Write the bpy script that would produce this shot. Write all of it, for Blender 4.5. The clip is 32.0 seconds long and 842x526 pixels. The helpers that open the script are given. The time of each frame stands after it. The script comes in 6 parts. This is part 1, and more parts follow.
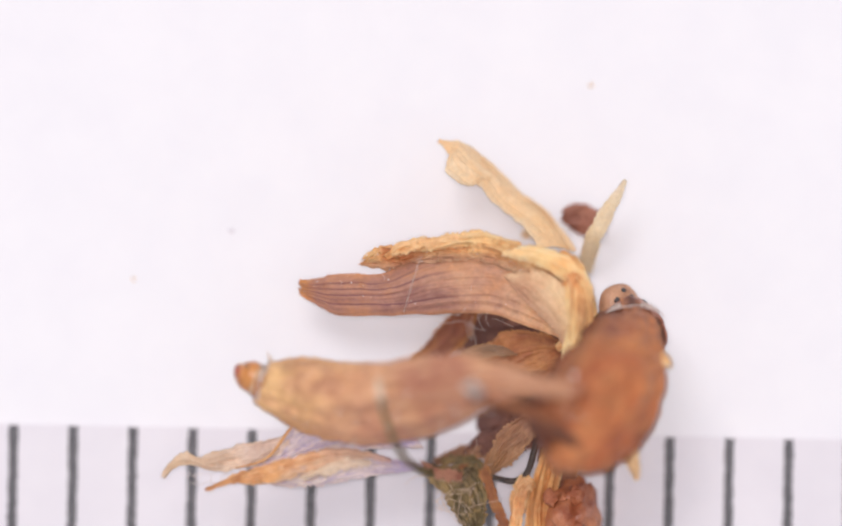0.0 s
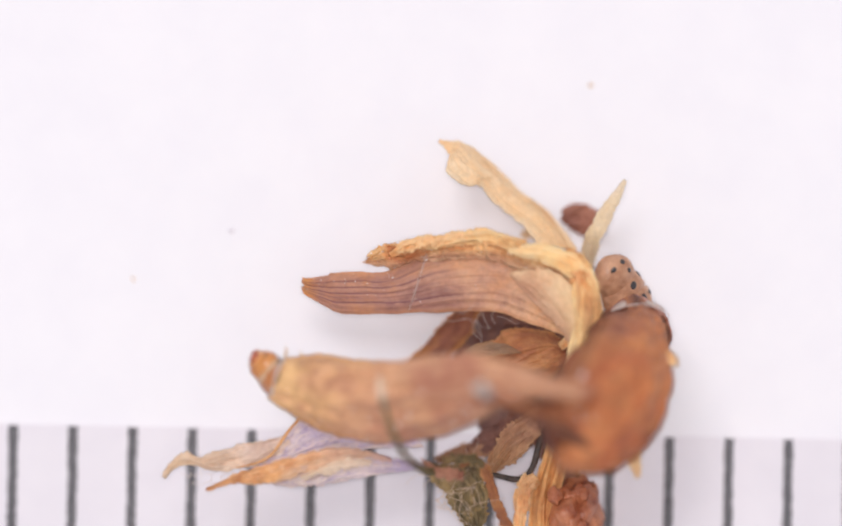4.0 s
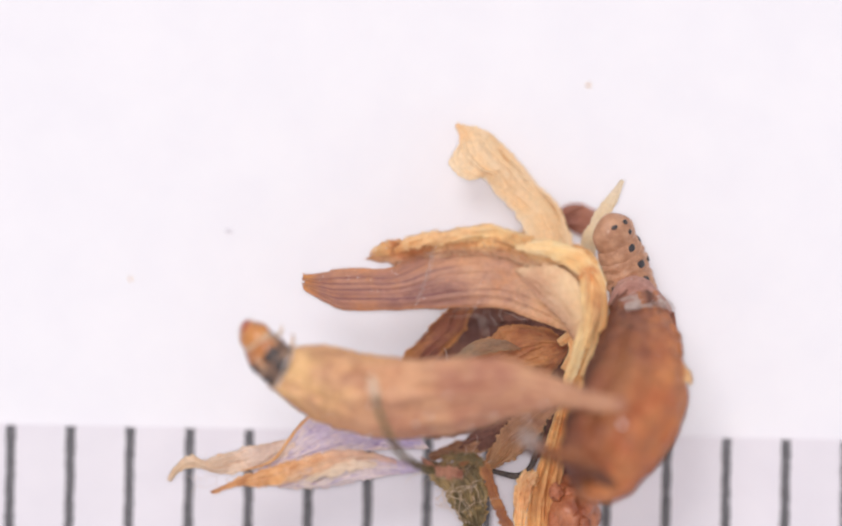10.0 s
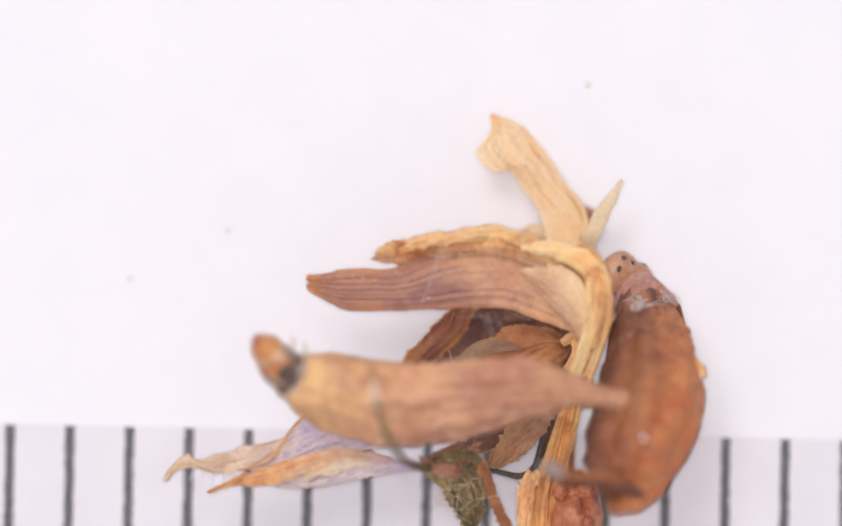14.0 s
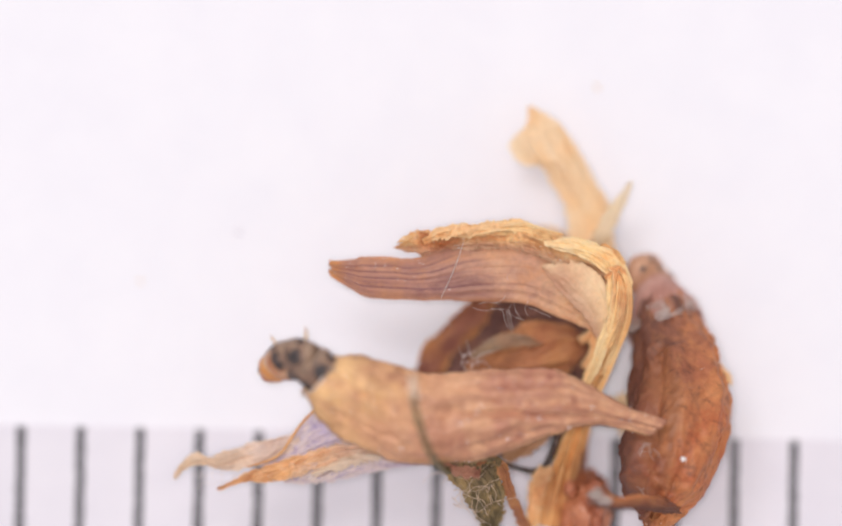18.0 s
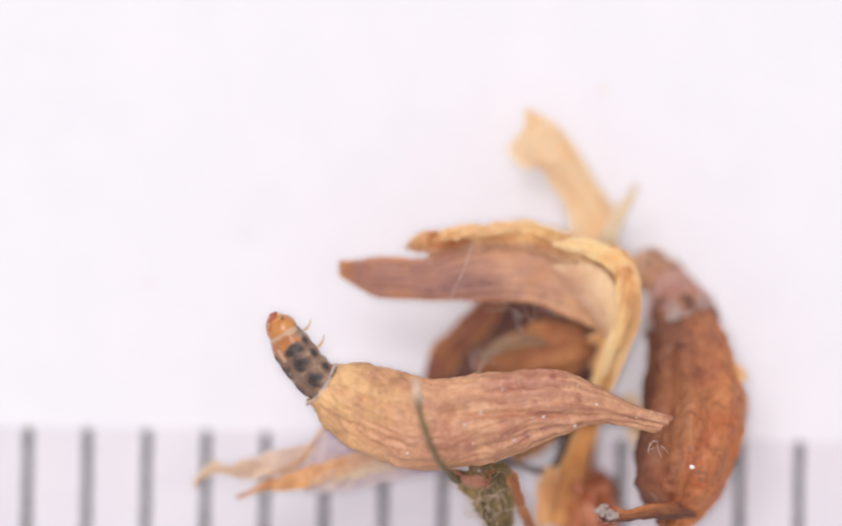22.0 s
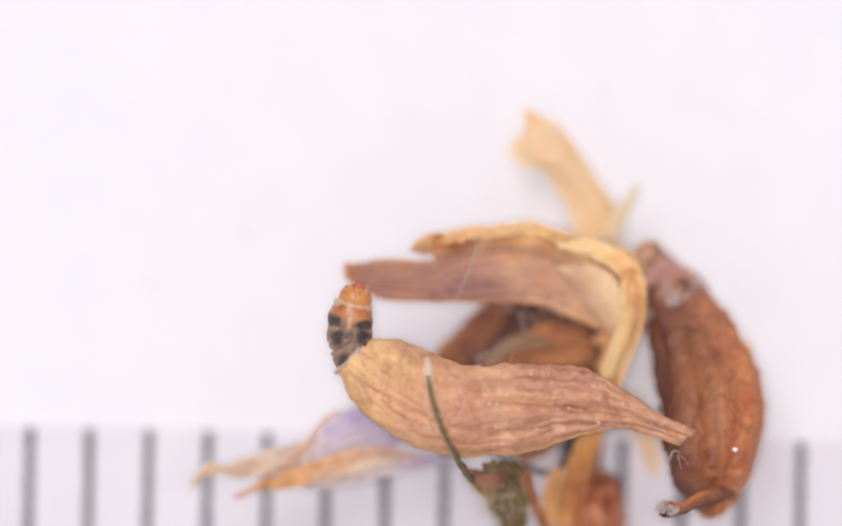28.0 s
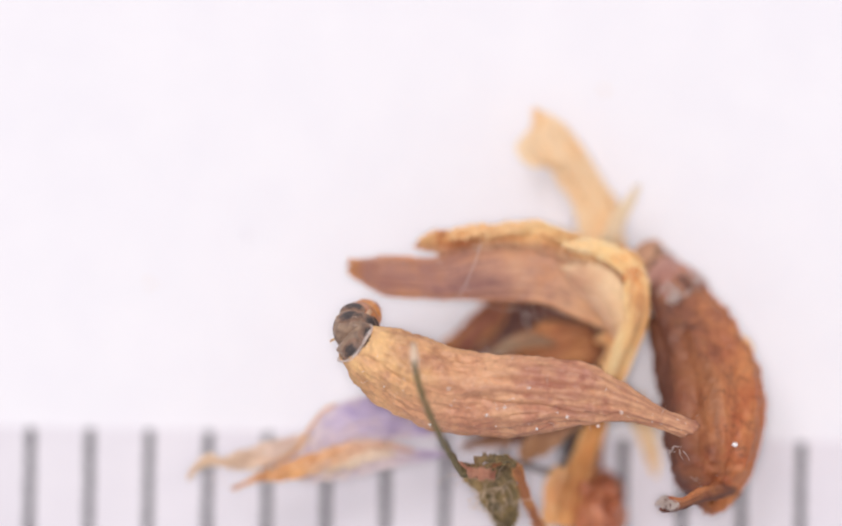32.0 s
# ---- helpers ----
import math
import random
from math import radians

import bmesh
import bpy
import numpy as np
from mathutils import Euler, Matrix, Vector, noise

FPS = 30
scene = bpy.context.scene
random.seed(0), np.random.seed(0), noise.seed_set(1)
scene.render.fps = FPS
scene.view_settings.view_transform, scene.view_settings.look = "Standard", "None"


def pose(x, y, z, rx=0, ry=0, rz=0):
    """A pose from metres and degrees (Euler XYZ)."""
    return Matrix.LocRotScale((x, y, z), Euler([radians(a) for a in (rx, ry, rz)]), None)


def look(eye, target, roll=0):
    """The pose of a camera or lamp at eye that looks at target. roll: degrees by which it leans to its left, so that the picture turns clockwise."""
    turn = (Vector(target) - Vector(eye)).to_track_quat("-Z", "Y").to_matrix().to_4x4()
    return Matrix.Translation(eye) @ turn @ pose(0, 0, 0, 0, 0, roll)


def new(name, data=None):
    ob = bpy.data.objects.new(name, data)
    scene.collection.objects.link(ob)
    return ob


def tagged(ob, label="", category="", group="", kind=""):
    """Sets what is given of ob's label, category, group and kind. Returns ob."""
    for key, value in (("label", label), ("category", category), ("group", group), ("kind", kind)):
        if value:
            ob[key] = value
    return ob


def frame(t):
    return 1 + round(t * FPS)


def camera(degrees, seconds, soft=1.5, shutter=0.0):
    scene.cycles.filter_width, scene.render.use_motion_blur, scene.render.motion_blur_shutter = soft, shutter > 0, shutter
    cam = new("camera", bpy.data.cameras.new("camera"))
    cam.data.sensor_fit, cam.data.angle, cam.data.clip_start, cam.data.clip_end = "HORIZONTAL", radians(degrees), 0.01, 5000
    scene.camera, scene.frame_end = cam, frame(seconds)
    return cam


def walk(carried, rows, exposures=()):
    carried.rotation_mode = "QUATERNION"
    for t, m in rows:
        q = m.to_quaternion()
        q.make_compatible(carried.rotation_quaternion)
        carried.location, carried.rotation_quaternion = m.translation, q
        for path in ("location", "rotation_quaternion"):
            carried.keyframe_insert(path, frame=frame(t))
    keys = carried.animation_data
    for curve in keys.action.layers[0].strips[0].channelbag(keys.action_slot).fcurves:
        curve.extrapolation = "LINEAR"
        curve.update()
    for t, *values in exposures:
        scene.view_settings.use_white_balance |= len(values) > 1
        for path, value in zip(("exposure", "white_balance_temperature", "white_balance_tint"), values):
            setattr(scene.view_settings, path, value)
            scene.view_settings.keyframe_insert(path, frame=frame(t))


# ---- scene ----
# ---- camera: a macro stand looking straight down, raised in steps to refocus ----
cam = camera(2.0232, 32.0, soft=2.2)
cam.data.dof.use_dof = True
cam.data.dof.focus_distance = 0.39825
cam.data.dof.aperture_fstop = 31.0
walk(cam, [
    (0, pose(-0.0000000, 0.0000000, 0.400000)),
    (3.5, pose(0.0000045, 0.0000000, 0.400000)),
    (6, pose(0.0000180, 0.0000000, 0.400000)),
    (9, pose(0.0000450, 0.0000000, 0.400000)),
    (12.5, pose(0.0000495, 0.0000000, 0.400000)),
    (13, pose(0.0000901, -0.0000090, 0.400000)),
    (13.5, pose(0.0000901, -0.0000090, 0.400000)),
    (14, pose(0.0000586, -0.0000045, 0.400050)),
    (14.5, pose(0.0000180, 0.0000000, 0.400050)),
    (16.5, pose(-0.0000901, 0.0000270, 0.401150)),
    (17, pose(-0.0000991, 0.0000270, 0.401150)),
    (19, pose(-0.0001081, 0.0000270, 0.401150)),
    (20.5, pose(-0.0001081, 0.0000270, 0.401150)),
    (21, pose(-0.0000901, 0.0000270, 0.401150)),
    (21.5, pose(-0.0001306, 0.0000315, 0.401350)),
    (22, pose(-0.0002117, 0.0000586, 0.402150)),
    (22.5, pose(-0.0002342, 0.0000586, 0.402250)),
    (25.5, pose(-0.0002387, 0.0000586, 0.402250)),
    (28, pose(-0.0002387, 0.0000586, 0.402350)),
    (32, pose(-0.0002477, 0.0000631, 0.402350)),
])

# ---- light: pale room light, one lamp close to the lens axis and an added broad soft lamp from the far side ----
world = bpy.data.worlds.new("light_tent")
world.use_nodes = True
scene.world = world
tent = world.node_tree.nodes["Background"]
tent.inputs[0].default_value = (1.0, 0.95, 1.0, 1)
tent.inputs[1].default_value = 0.5
lamp_data = bpy.data.lights.new("coaxial_lamp", "AREA")
lamp_data.shape, lamp_data.size, lamp_data.energy = "DISK", 0.012, 0.86
lamp_data.color = (1.0, 0.955, 0.975)
lamp = new("coaxial_lamp", lamp_data)
lamp.matrix_world = look((-0.002, 0.003, 0.45), (0, 0, 0))
# added soft lamp with no known source, brings out the petals' relief
side_lamp_data = bpy.data.lights.new("added_side_light", "AREA")
side_lamp_data.shape, side_lamp_data.size, side_lamp_data.energy = "DISK", 0.18, 0.6
side_lamp_data.color = (1.0, 0.96, 0.985)
side_lamp = new("added_side_light", side_lamp_data)
side_lamp.matrix_world = look((-0.08, 0.19, 0.42), (0, 0, 0))

# ---- helpers ----
MM = 0.001
ORIGIN = {}


def lin(r, g, b):
    """A colour from its 0 to 255 display values."""
    return tuple(((c / 255 + 0.055) / 1.055) ** 2.4 if c > 10 else c / 255 / 12.92 for c in (r, g, b)) + (1,)


def thing(name, origin, label, category, group="", kind=""):
    """An Empty at its base, in millimetres, that parents its parts."""
    ob = new(name)
    ob.empty_display_size = 0.001
    ob.location = Vector(origin) * MM
    ORIGIN[ob.name] = Vector(origin)
    return tagged(ob, label, category, group, kind)


def part(name, bm, material, parent, label="", smooth=True):
    """One mesh under a thing or a part; the mesh is given in millimetres of the plan."""
    origin = ORIGIN[parent.name]
    for v in bm.verts:
        v.co = (v.co - origin) * MM
    bmesh.ops.recalc_face_normals(bm, faces=bm.faces)
    me = bpy.data.meshes.new(name)
    for f in bm.faces:
        f.smooth = smooth
    bm.to_mesh(me)
    bm.free()
    me.materials.append(material)
    ob = new(name, me)
    ob.parent = parent
    ORIGIN[ob.name] = origin
    return tagged(ob, label)


def spline(pts, n):
    """n + 1 points with widths along a smooth curve through pts."""
    k = np.array([[*p, 0.1][:4] for p in pts], float)
    k = np.vstack([2 * k[0] - k[1], k, 2 * k[-1] - k[-2]])
    rows = []
    for i in range(n + 1):
        s = i / n * (len(pts) - 1)
        j = min(int(s), len(pts) - 2)
        a, b, c, d = k[j:j + 4]
        f = s - j
        rows.append(0.5 * (2 * b + (c - a) * f + (2 * a - 5 * b + 4 * c - d) * f * f + (3 * b - a - 3 * c + d) * f ** 3))
    return np.array(rows)


def frames_along(rows, lean=(0, 0)):
    """Point, half width, tangent, side and normal along a spline."""
    out = []
    for i, r in enumerate(rows):
        a, b = rows[max(i - 1, 0)], rows[min(i + 1, len(rows) - 1)]
        t = Vector(b[:3] - a[:3]).normalized()
        s = t.cross(Vector((0, 0, 1)))
        s = s.normalized() if s.length > 0.05 else Vector((1, 0, 0))
        n = s.cross(t)
        turn = Matrix.Rotation(radians(lean[0] + (lean[1] - lean[0]) * i / (len(rows) - 1)), 3, t)
        out.append((Vector(r[:3]), max(r[3], 0.003), t, turn @ s, turn @ n))
    return out


def shell(grid, outs, thick):
    """A thin closed sheet through a grid of points, with its underside and rim."""
    bm = bmesh.new()
    uv = bm.loops.layers.uv.new("UVMap")
    nu, nv = len(grid), len(grid[0])
    top = [[bm.verts.new(p) for p in row] for row in grid]
    low = [[bm.verts.new(p - o * thick) for p, o in zip(row, on)] for row, on in zip(grid, outs)]

    def quad(vs, ij):
        f = bm.faces.new(vs)
        for lp, (i, j) in zip(f.loops, ij):
            lp[uv].uv = (i / (nu - 1), j / (nv - 1))
    for i in range(nu - 1):
        for j in range(nv - 1):
            ij = [(i, j), (i + 1, j), (i + 1, j + 1), (i, j + 1)]
            quad([top[a][b] for a, b in ij], ij)
            quad([low[a][b] for a, b in reversed(ij)], ij[::-1])
    for i in range(nu - 1):
        for j in (0, nv - 1):
            quad([top[i][j], low[i][j], low[i + 1][j], top[i + 1][j]], [(i, j), (i, j), (i + 1, j), (i + 1, j)])
    for j in range(nv - 1):
        for i in (0, nu - 1):
            quad([top[i][j], top[i][j + 1], low[i][j + 1], low[i][j]], [(i, j), (i, j + 1), (i, j + 1), (i, j)])
    return bm


def nz(x, y, z=0.0):
    return noise.noise(Vector((x, y, z)))


def petal(pts, curl=0.7, ruffle=0.06, wrinkle=0.03, ribs=5.0, fray=0.12, thick=0.025, lean=(0, 0), seed=0.0, nu=70, nv=22, torn=0.0, crumple=0.0):
    """A dried petal: a curled, wrinkled and frayed sheet along a curve."""
    grid, outs = [], []
    rows = frames_along(spline(pts, nu), lean)
    step = (rows[1][0] - rows[0][0]).length
    for i, (p, w, t, s, n) in enumerate(rows):
        u = i / nu
        row, on = [], []
        for j in range(nv + 1):
            v = 2 * j / nv - 1
            wide = w * (1 + fray * (nz(u * 9, math.copysign(3, v), seed) + 0.6 * nz(u * 27, math.copysign(5, v), seed) + 0.4 * nz(u * 61, math.copysign(7, v), seed)) * v * v)
            a = v * curl
            if abs(curl) > 0.01:
                x, h = math.sin(a) / curl, (math.cos(a) - 1) / curl
            else:
                x, h = v, 0.0
            lift = wrinkle * (nz(v * ribs, u * 2.2, seed + 7) + 0.5 * nz(v * ribs * 2.3, u * 4, seed + 11))
            lift += ruffle * v * v * nz(u * 5.5, math.copysign(2, v), seed + 17)
            lift += 0.8 * ruffle * nz(u * 4.1, v * 1.6, seed + 23)
            crease = nz(u * 2.6 + v * 0.9, v * 2.1, seed + 29)
            lift -= 0.3 * ruffle * math.exp(-(crease / 0.12) ** 2)
            if crumple:
                x3, y3 = p.x + s.x * wide * x, p.y + s.y * wide * x
                lift += crumple * (0.5 - 1.6 * abs(nz(x3 * 3.1, y3 * 3.1, seed + 41)) - 0.9 * abs(nz(x3 * 7.5, y3 * 7.5, seed + 43)))
            along = torn * (nz(v * 4.5, seed, 31) + 0.5 * nz(v * 13, seed, 37)) * max(0, 1 - u * 9)
            row.append(p + s * (wide * x) + n * (abs(wide) * h + lift) + t * along)
            on.append(n)
        grid.append(row)
        outs.append(on)
    return shell(grid, outs, thick)


def rolled(pts, flat=0.75, turns=1.12, seam=0.0, wrinkle=0.05, folds=3.0, thick=0.03, seed=0.0, nu=90, nv=84, torn=0.04, dents=0.06, creased=0.0, calm=0.0):
    """A petal rolled to a tube along a curve, open at its start, with an overlapping seam and lengthwise folds."""
    grid, outs = [], []
    for i, (p, w, t, s, n) in enumerate(frames_along(spline(pts, nu))):
        u = i / nu
        row, on = [], []
        for j in range(nv + 1):
            k = j / nv
            a = seam + 2 * math.pi * turns * k
            ca, sa = math.cos(a), math.sin(a)
            r = 1 - 0.07 * (1 - k)
            lift = wrinkle * (nz(ca * folds, sa * folds, u * 2.4 + seed) + 0.6 * nz(ca * folds * 2.6, sa * folds * 2.6, u * 5 + seed))
            lift += dents * nz(ca * 1.1 + seed, sa * 1.1, u * 5.5)
            crease = nz(ca * 1.7 + u * 1.2, sa * 1.7, u * 3.4 + seed + 9)
            lift -= 0.45 * dents * math.exp(-(crease / 0.09) ** 2)
            ridge = 1 - 2.2 * abs(nz(ca * 1.5 + seed, sa * 1.5, u * 1.5))
            fine = 1 - 2.4 * abs(nz(ca * 4.6, sa * 4.6 + seed, u * 4.2 + 0.8 * ca))
            tiny = 1 - 2.4 * abs(nz(ca * 9.0 + seed, sa * 9.0, u * 11.0 + 1.5 * sa))
            lift += creased * (0.5 + 1.3 * u) * (0.6 * ridge + 0.4 * fine + 0.22 * tiny - 0.3)
            lift += 0.05 * (0.5 - 1.5 * abs(nz(p.x * 3.6, ca * 2.4 + seed, sa * 2.4)) - 0.8 * abs(nz(p.x * 8 + p.y * 8, ca * 6.0, sa * 6.0 + seed)))
            if u < calm:
                lift *= 0.15 + 0.85 * u / calm
            lift *= min(1.0, w / 0.35)
            along = torn * (nz(ca * 2.5, sa * 2.5, seed + 3) + 0.6 * nz(ca * 7, sa * 7, seed + 5)) * max(0, 1 - u * 10)
            o = s * ca + n * (sa * flat)
            row.append(p + o * (w * r) + o.normalized() * lift + t * along)
            on.append((s * ca * flat + n * sa).normalized())
        grid.append(row)
        outs.append(on)
    return shell(grid, outs, thick)


def ridged(x, y, z=0.0):
    """Sharp crests with rounded valleys, about -0.5 to 0.5."""
    return 0.5 - 1.9 * abs(nz(x, y, z))


def blade(a, b, bulge=0.12, crest=0.04, folds=4.0, fine=0.010, fray=0.04, wave=0.04, rim=0.0, thick=0.018, torn=0.0, seed=0.0, nu=150, nv=60, run=1.6, crumple=0.02, torn_end=0.0):
    """A dried petal between two edge curves: arched across, creased along its length, frayed at the rims."""
    ea, eb = (spline(e, nu)[:, :3] for e in (a, b))
    grid, outs = [], []
    for i in range(nu + 1):
        u = i / nu
        pa, pb = Vector(ea[i]), Vector(eb[i])
        side = pb - pa
        w = max(side.length, 0.004)
        lo, hi = max(i - 1, 0), min(i + 1, nu)
        t = Vector(ea[hi] + eb[hi] - ea[lo] - eb[lo]).normalized()
        n = t.cross(side).normalized()
        n = -n if n.z < 0 else n
        soft = min(1.0, w / 0.35)
        row, on = [], []
        for j in range(nv + 1):
            v = j / nv
            s = 2 * v - 1
            pin = s ** 4
            edge = fray * (nz(u * 7, math.copysign(3, s), seed) + 0.7 * nz(u * 22, math.copysign(5, s), seed) + 0.5 * nz(u * 60, math.copysign(7, s), seed))
            x = v * folds + 0.5 * nz(u * 2.4, v * 1.3, seed + 3)
            h = bulge * w * (1 - s * s) + rim * w * max(0.0, abs(s) - 0.7) ** 2 * 8
            h += soft * crest * (ridged(x, u * run, seed) + 0.55 * ridged(x * 2.4, u * run * 1.9, seed + 5))
            h += soft * fine * (ridged(x * 5.5, u * run * 4, seed + 9) + 0.6 * nz(x * 9, u * 26, seed + 15))
            h += wave * (nz(u * 3.3, v * 1.4, seed + 13) + 0.6 * pin * nz(u * 8.5, s * 2, seed + 17))
            q = pa + side * v
            h += soft * crumple * (ridged(q.x * 2.7, q.y * 2.7, q.z + seed) + 0.6 * ridged(q.x * 6.5, q.y * 6.5, q.z * 3 + seed))
            along = torn * (nz(v * 5, seed, 31) + 0.6 * nz(v * 15, seed, 37)) * max(0.0, 1 - u * 9)
            along += torn_end * (nz(v * 5, seed, 41) + 0.7 * nz(v * 17, seed, 43)) * max(0.0, u * 4 - 3)
            row.append(pa + side * v + side.normalized() * (edge * pin * math.copysign(1, s)) + n * h + t * along)
            on.append(n)
        grid.append(row)
        outs.append(on)
    return shell(grid, outs, thick)


def sheath(a, b, depth=(0.8, 0.8), crest=0.06, folds=2.2, fine=0.014, fray=0.03, wave=0.06, twist=0.6, seam=-1.6, turns=1.06, thick=0.022, torn=0.05, seed=0.0, nu=260, nv=190, run=2.2, calm=0.0, dents=(), crumple=0.015, grooves=()):
    """A petal rolled to a sac between two edge curves, open at its start, with lengthwise creases; dents are (along, angle, size, depth), grooves (from, to, angle, angle, width, depth)."""
    ea, eb = (spline(e, nu)[:, :3] for e in (a, b))
    grid, outs = [], []
    for i in range(nu + 1):
        u = i / nu
        pa, pb = Vector(ea[i]), Vector(eb[i])
        c, h = (pa + pb) / 2, (pa - pb) / 2
        w = max(h.length, 0.006)
        lo, hi = max(i - 1, 0), min(i + 1, nu)
        t = Vector(ea[hi] + eb[hi] - ea[lo] - eb[lo]).normalized()
        s = (h - t * h.dot(t)).normalized()
        n = s.cross(t)
        n = -n if n.z < 0 else n
        deep_here = np.interp(u, np.linspace(0, 1, len(depth)), depth)
        soft = min(1.0, w / 0.4) * (1 if u > calm else 0.25 + 0.75 * u / max(calm, 1e-6))
        row, on = [], []
        for j in range(nv + 1):
            k = j / nv
            g = seam + 2 * math.pi * turns * k
            ca, sa = math.cos(g), math.sin(g)
            q = g + twist * u * u + 0.35 * nz(u * 2.6, ca, sa + seed)
            cq, sq = math.cos(q), math.sin(q)
            d = soft * crest * (ridged(cq * folds, sq * folds, u * run + seed) + 0.5 * ridged(cq * folds * 2.2, sq * folds * 2.2, u * run * 2 + seed))
            d += soft * fine * (ridged(cq * folds * 5, sq * folds * 5, u * run * 4.5 + seed) + 0.7 * ridged(cq * folds * 9 + u * 3, sq * folds * 9, u * run * 14 + seed))
            d += soft * wave * nz(ca * 1.2 + seed, sa * 1.2, u * 4.2)
            d += soft * crumple * (ridged(c.x * 2.2 + ca * 1.6, c.y * 2.2, sa * 1.6 + seed) + 0.6 * ridged(c.x * 5 + ca * 4, c.y * 5, sa * 4 + seed))
            for du, dg, size, deep in dents:
                d -= deep * math.exp(-(((u - du) / size) ** 2 + (math.sin((g - dg) / 2) * 2 / (size * 5)) ** 2))
            for u0, u1, g0, g1, wide, deep in grooves:
                if u0 < u < u1:
                    f = (u - u0) / (u1 - u0)
                    d -= deep * math.sin(math.pi * f) ** 0.6 * math.exp(-((g - g0 - (g1 - g0) * f - 0.1 * nz(u * 9, g0, seed)) / wide) ** 2)
            d += w * fray * (nz(u * 14, ca * 3, sa * 3) if abs(sa) < 0.5 else 0) * (0.5 - abs(sa))
            r = 1 - 0.06 * (1 - k)
            o = s * ca + n * (sa * deep_here)
            along = torn * (nz(ca * 2.5, sa * 2.5, seed + 3) + 0.6 * nz(ca * 8, sa * 8, seed + 5)) * (max(0.0, 1 - u * 12) + max(0.0, 1 - (1 - u) * 12))
            row.append(c + s * (h.length * ca * r) + (h - s * h.dot(s)) * ca + n * (w * sa * deep_here * r) + o.normalized() * d + t * along)
            on.append((s * ca * deep_here + n * sa).normalized())
        grid.append(row)
        outs.append(on)
    return shell(grid, outs, thick)


def rod(pts, sides=7, bumpy=0.0, n=24, bm=None, seed=0.0):
    """A solid round strand along a curve; widths are its radii."""
    bm = bm or bmesh.new()
    uv = bm.loops.layers.uv.verify()
    rings = []
    for i, (p, w, t, s, m) in enumerate(frames_along(spline(pts, n))):
        rings.append([bm.verts.new(p + (s * math.cos(a) + m * math.sin(a)) * w * (1 + bumpy * nz(i * 0.7, a * 1.3, seed)))
                      for a in (2 * math.pi * j / sides for j in range(sides))])
    for i, (a, b) in enumerate(zip(rings, rings[1:])):
        for j in range(sides):
            f = bm.faces.new((a[j], a[(j + 1) % sides], b[(j + 1) % sides], b[j]))
            for lp, (x, y) in zip(f.loops, ((i, j), (i, j + 1), (i + 1, j + 1), (i + 1, j))):
                lp[uv].uv = (x / n, y / sides)
    bm.faces.new(rings[0][::-1])
    bm.faces.new(rings[-1])
    return bm


def hairs(starts, length=0.5, radius=0.006, curl=0.5, seed=1, drop=0.0):
    """Fine loose fibres, each a bent strand from its start along its way."""
    rng = random.Random(seed)
    bm = bmesh.new()
    for p, way in starts:
        p, d = Vector(p), Vector(way).normalized()
        pts = [(*p, radius)]
        ln = length * rng.uniform(0.5, 1.3)
        bend = Vector((rng.uniform(-1, 1), rng.uniform(-1, 1), rng.uniform(-0.4, 0.4))) * curl
        for k in range(4):
            d = (d + bend * 0.45 + Vector((rng.uniform(-1, 1), rng.uniform(-1, 1), rng.uniform(-0.3, 0.3))) * curl * 0.5).normalized()
            p = p + d * ln / 4 + Vector((0, 0, -drop))
            pts.append((*p, radius * (0.85 - 0.15 * k)))
        rod(pts, sides=4, n=10, bm=bm)
    return bm


def dusted(parent, surface, count, size, seed, fibres=0):
    """Pale dust grains, and short loose fibres, scattered over the upper side of a part."""
    rng = random.Random(seed)
    origin = ORIGIN[surface.name]
    up = [v for v in surface.data.vertices if v.normal.z > 0.35]
    bm = bmesh.new()
    for v in rng.sample(up, count):
        c = v.co / MM + origin
        r = size * rng.choice((0.5, 0.6, 0.8, 1.0, 1.7))
        m = Matrix.Translation(c + v.normal * r * 0.3) @ Matrix.Rotation(rng.uniform(0, 3), 4, "Z") @ Matrix.Diagonal((1.0, rng.uniform(0.5, 0.9), 0.7, 1.0))
        bmesh.ops.create_icosphere(bm, subdivisions=1, radius=r, matrix=m)
    part("dust_grains", bm, CRYSTAL, parent, "scattered pale dust grains").data.shade_flat()
    if fibres:
        starts = [(v.co / MM + origin + v.normal * 0.012, (rng.uniform(-1, 1), rng.uniform(-1, 1), 0.15)) for v in rng.sample(up, fibres)]
        part("fibres", hairs(starts, 0.16, 0.003, 0.9, seed), SILK, parent, "loose white fibres")


def lump(centre, radii, rough=0.2, grain=2.2, seed=0.0, seg=28, turn=0.0):
    """An uneven rounded body."""
    bm = bmesh.new()
    bmesh.ops.create_uvsphere(bm, u_segments=seg, v_segments=seg // 2 + 2, radius=1.0)
    rot = Matrix.Rotation(radians(turn), 3, "Z")
    for v in bm.verts:
        d = v.co.copy()
        k = 1 + rough * (noise.noise(d * grain + Vector((seed, 0, 0))) + 0.5 * noise.noise(d * grain * 2.4 + Vector((0, seed, 0))))
        v.co = Vector(centre) + rot @ Vector((d.x * radii[0], d.y * radii[1], d.z * radii[2])) * k
    return bm


# ---- materials ----
def nodes_of(name):
    m = bpy.data.materials.new(name)
    m.use_nodes = True
    nt = m.node_tree
    nt.nodes.clear()
    return m, nt


def link(nt, a, b):
    nt.links.new(a, b)


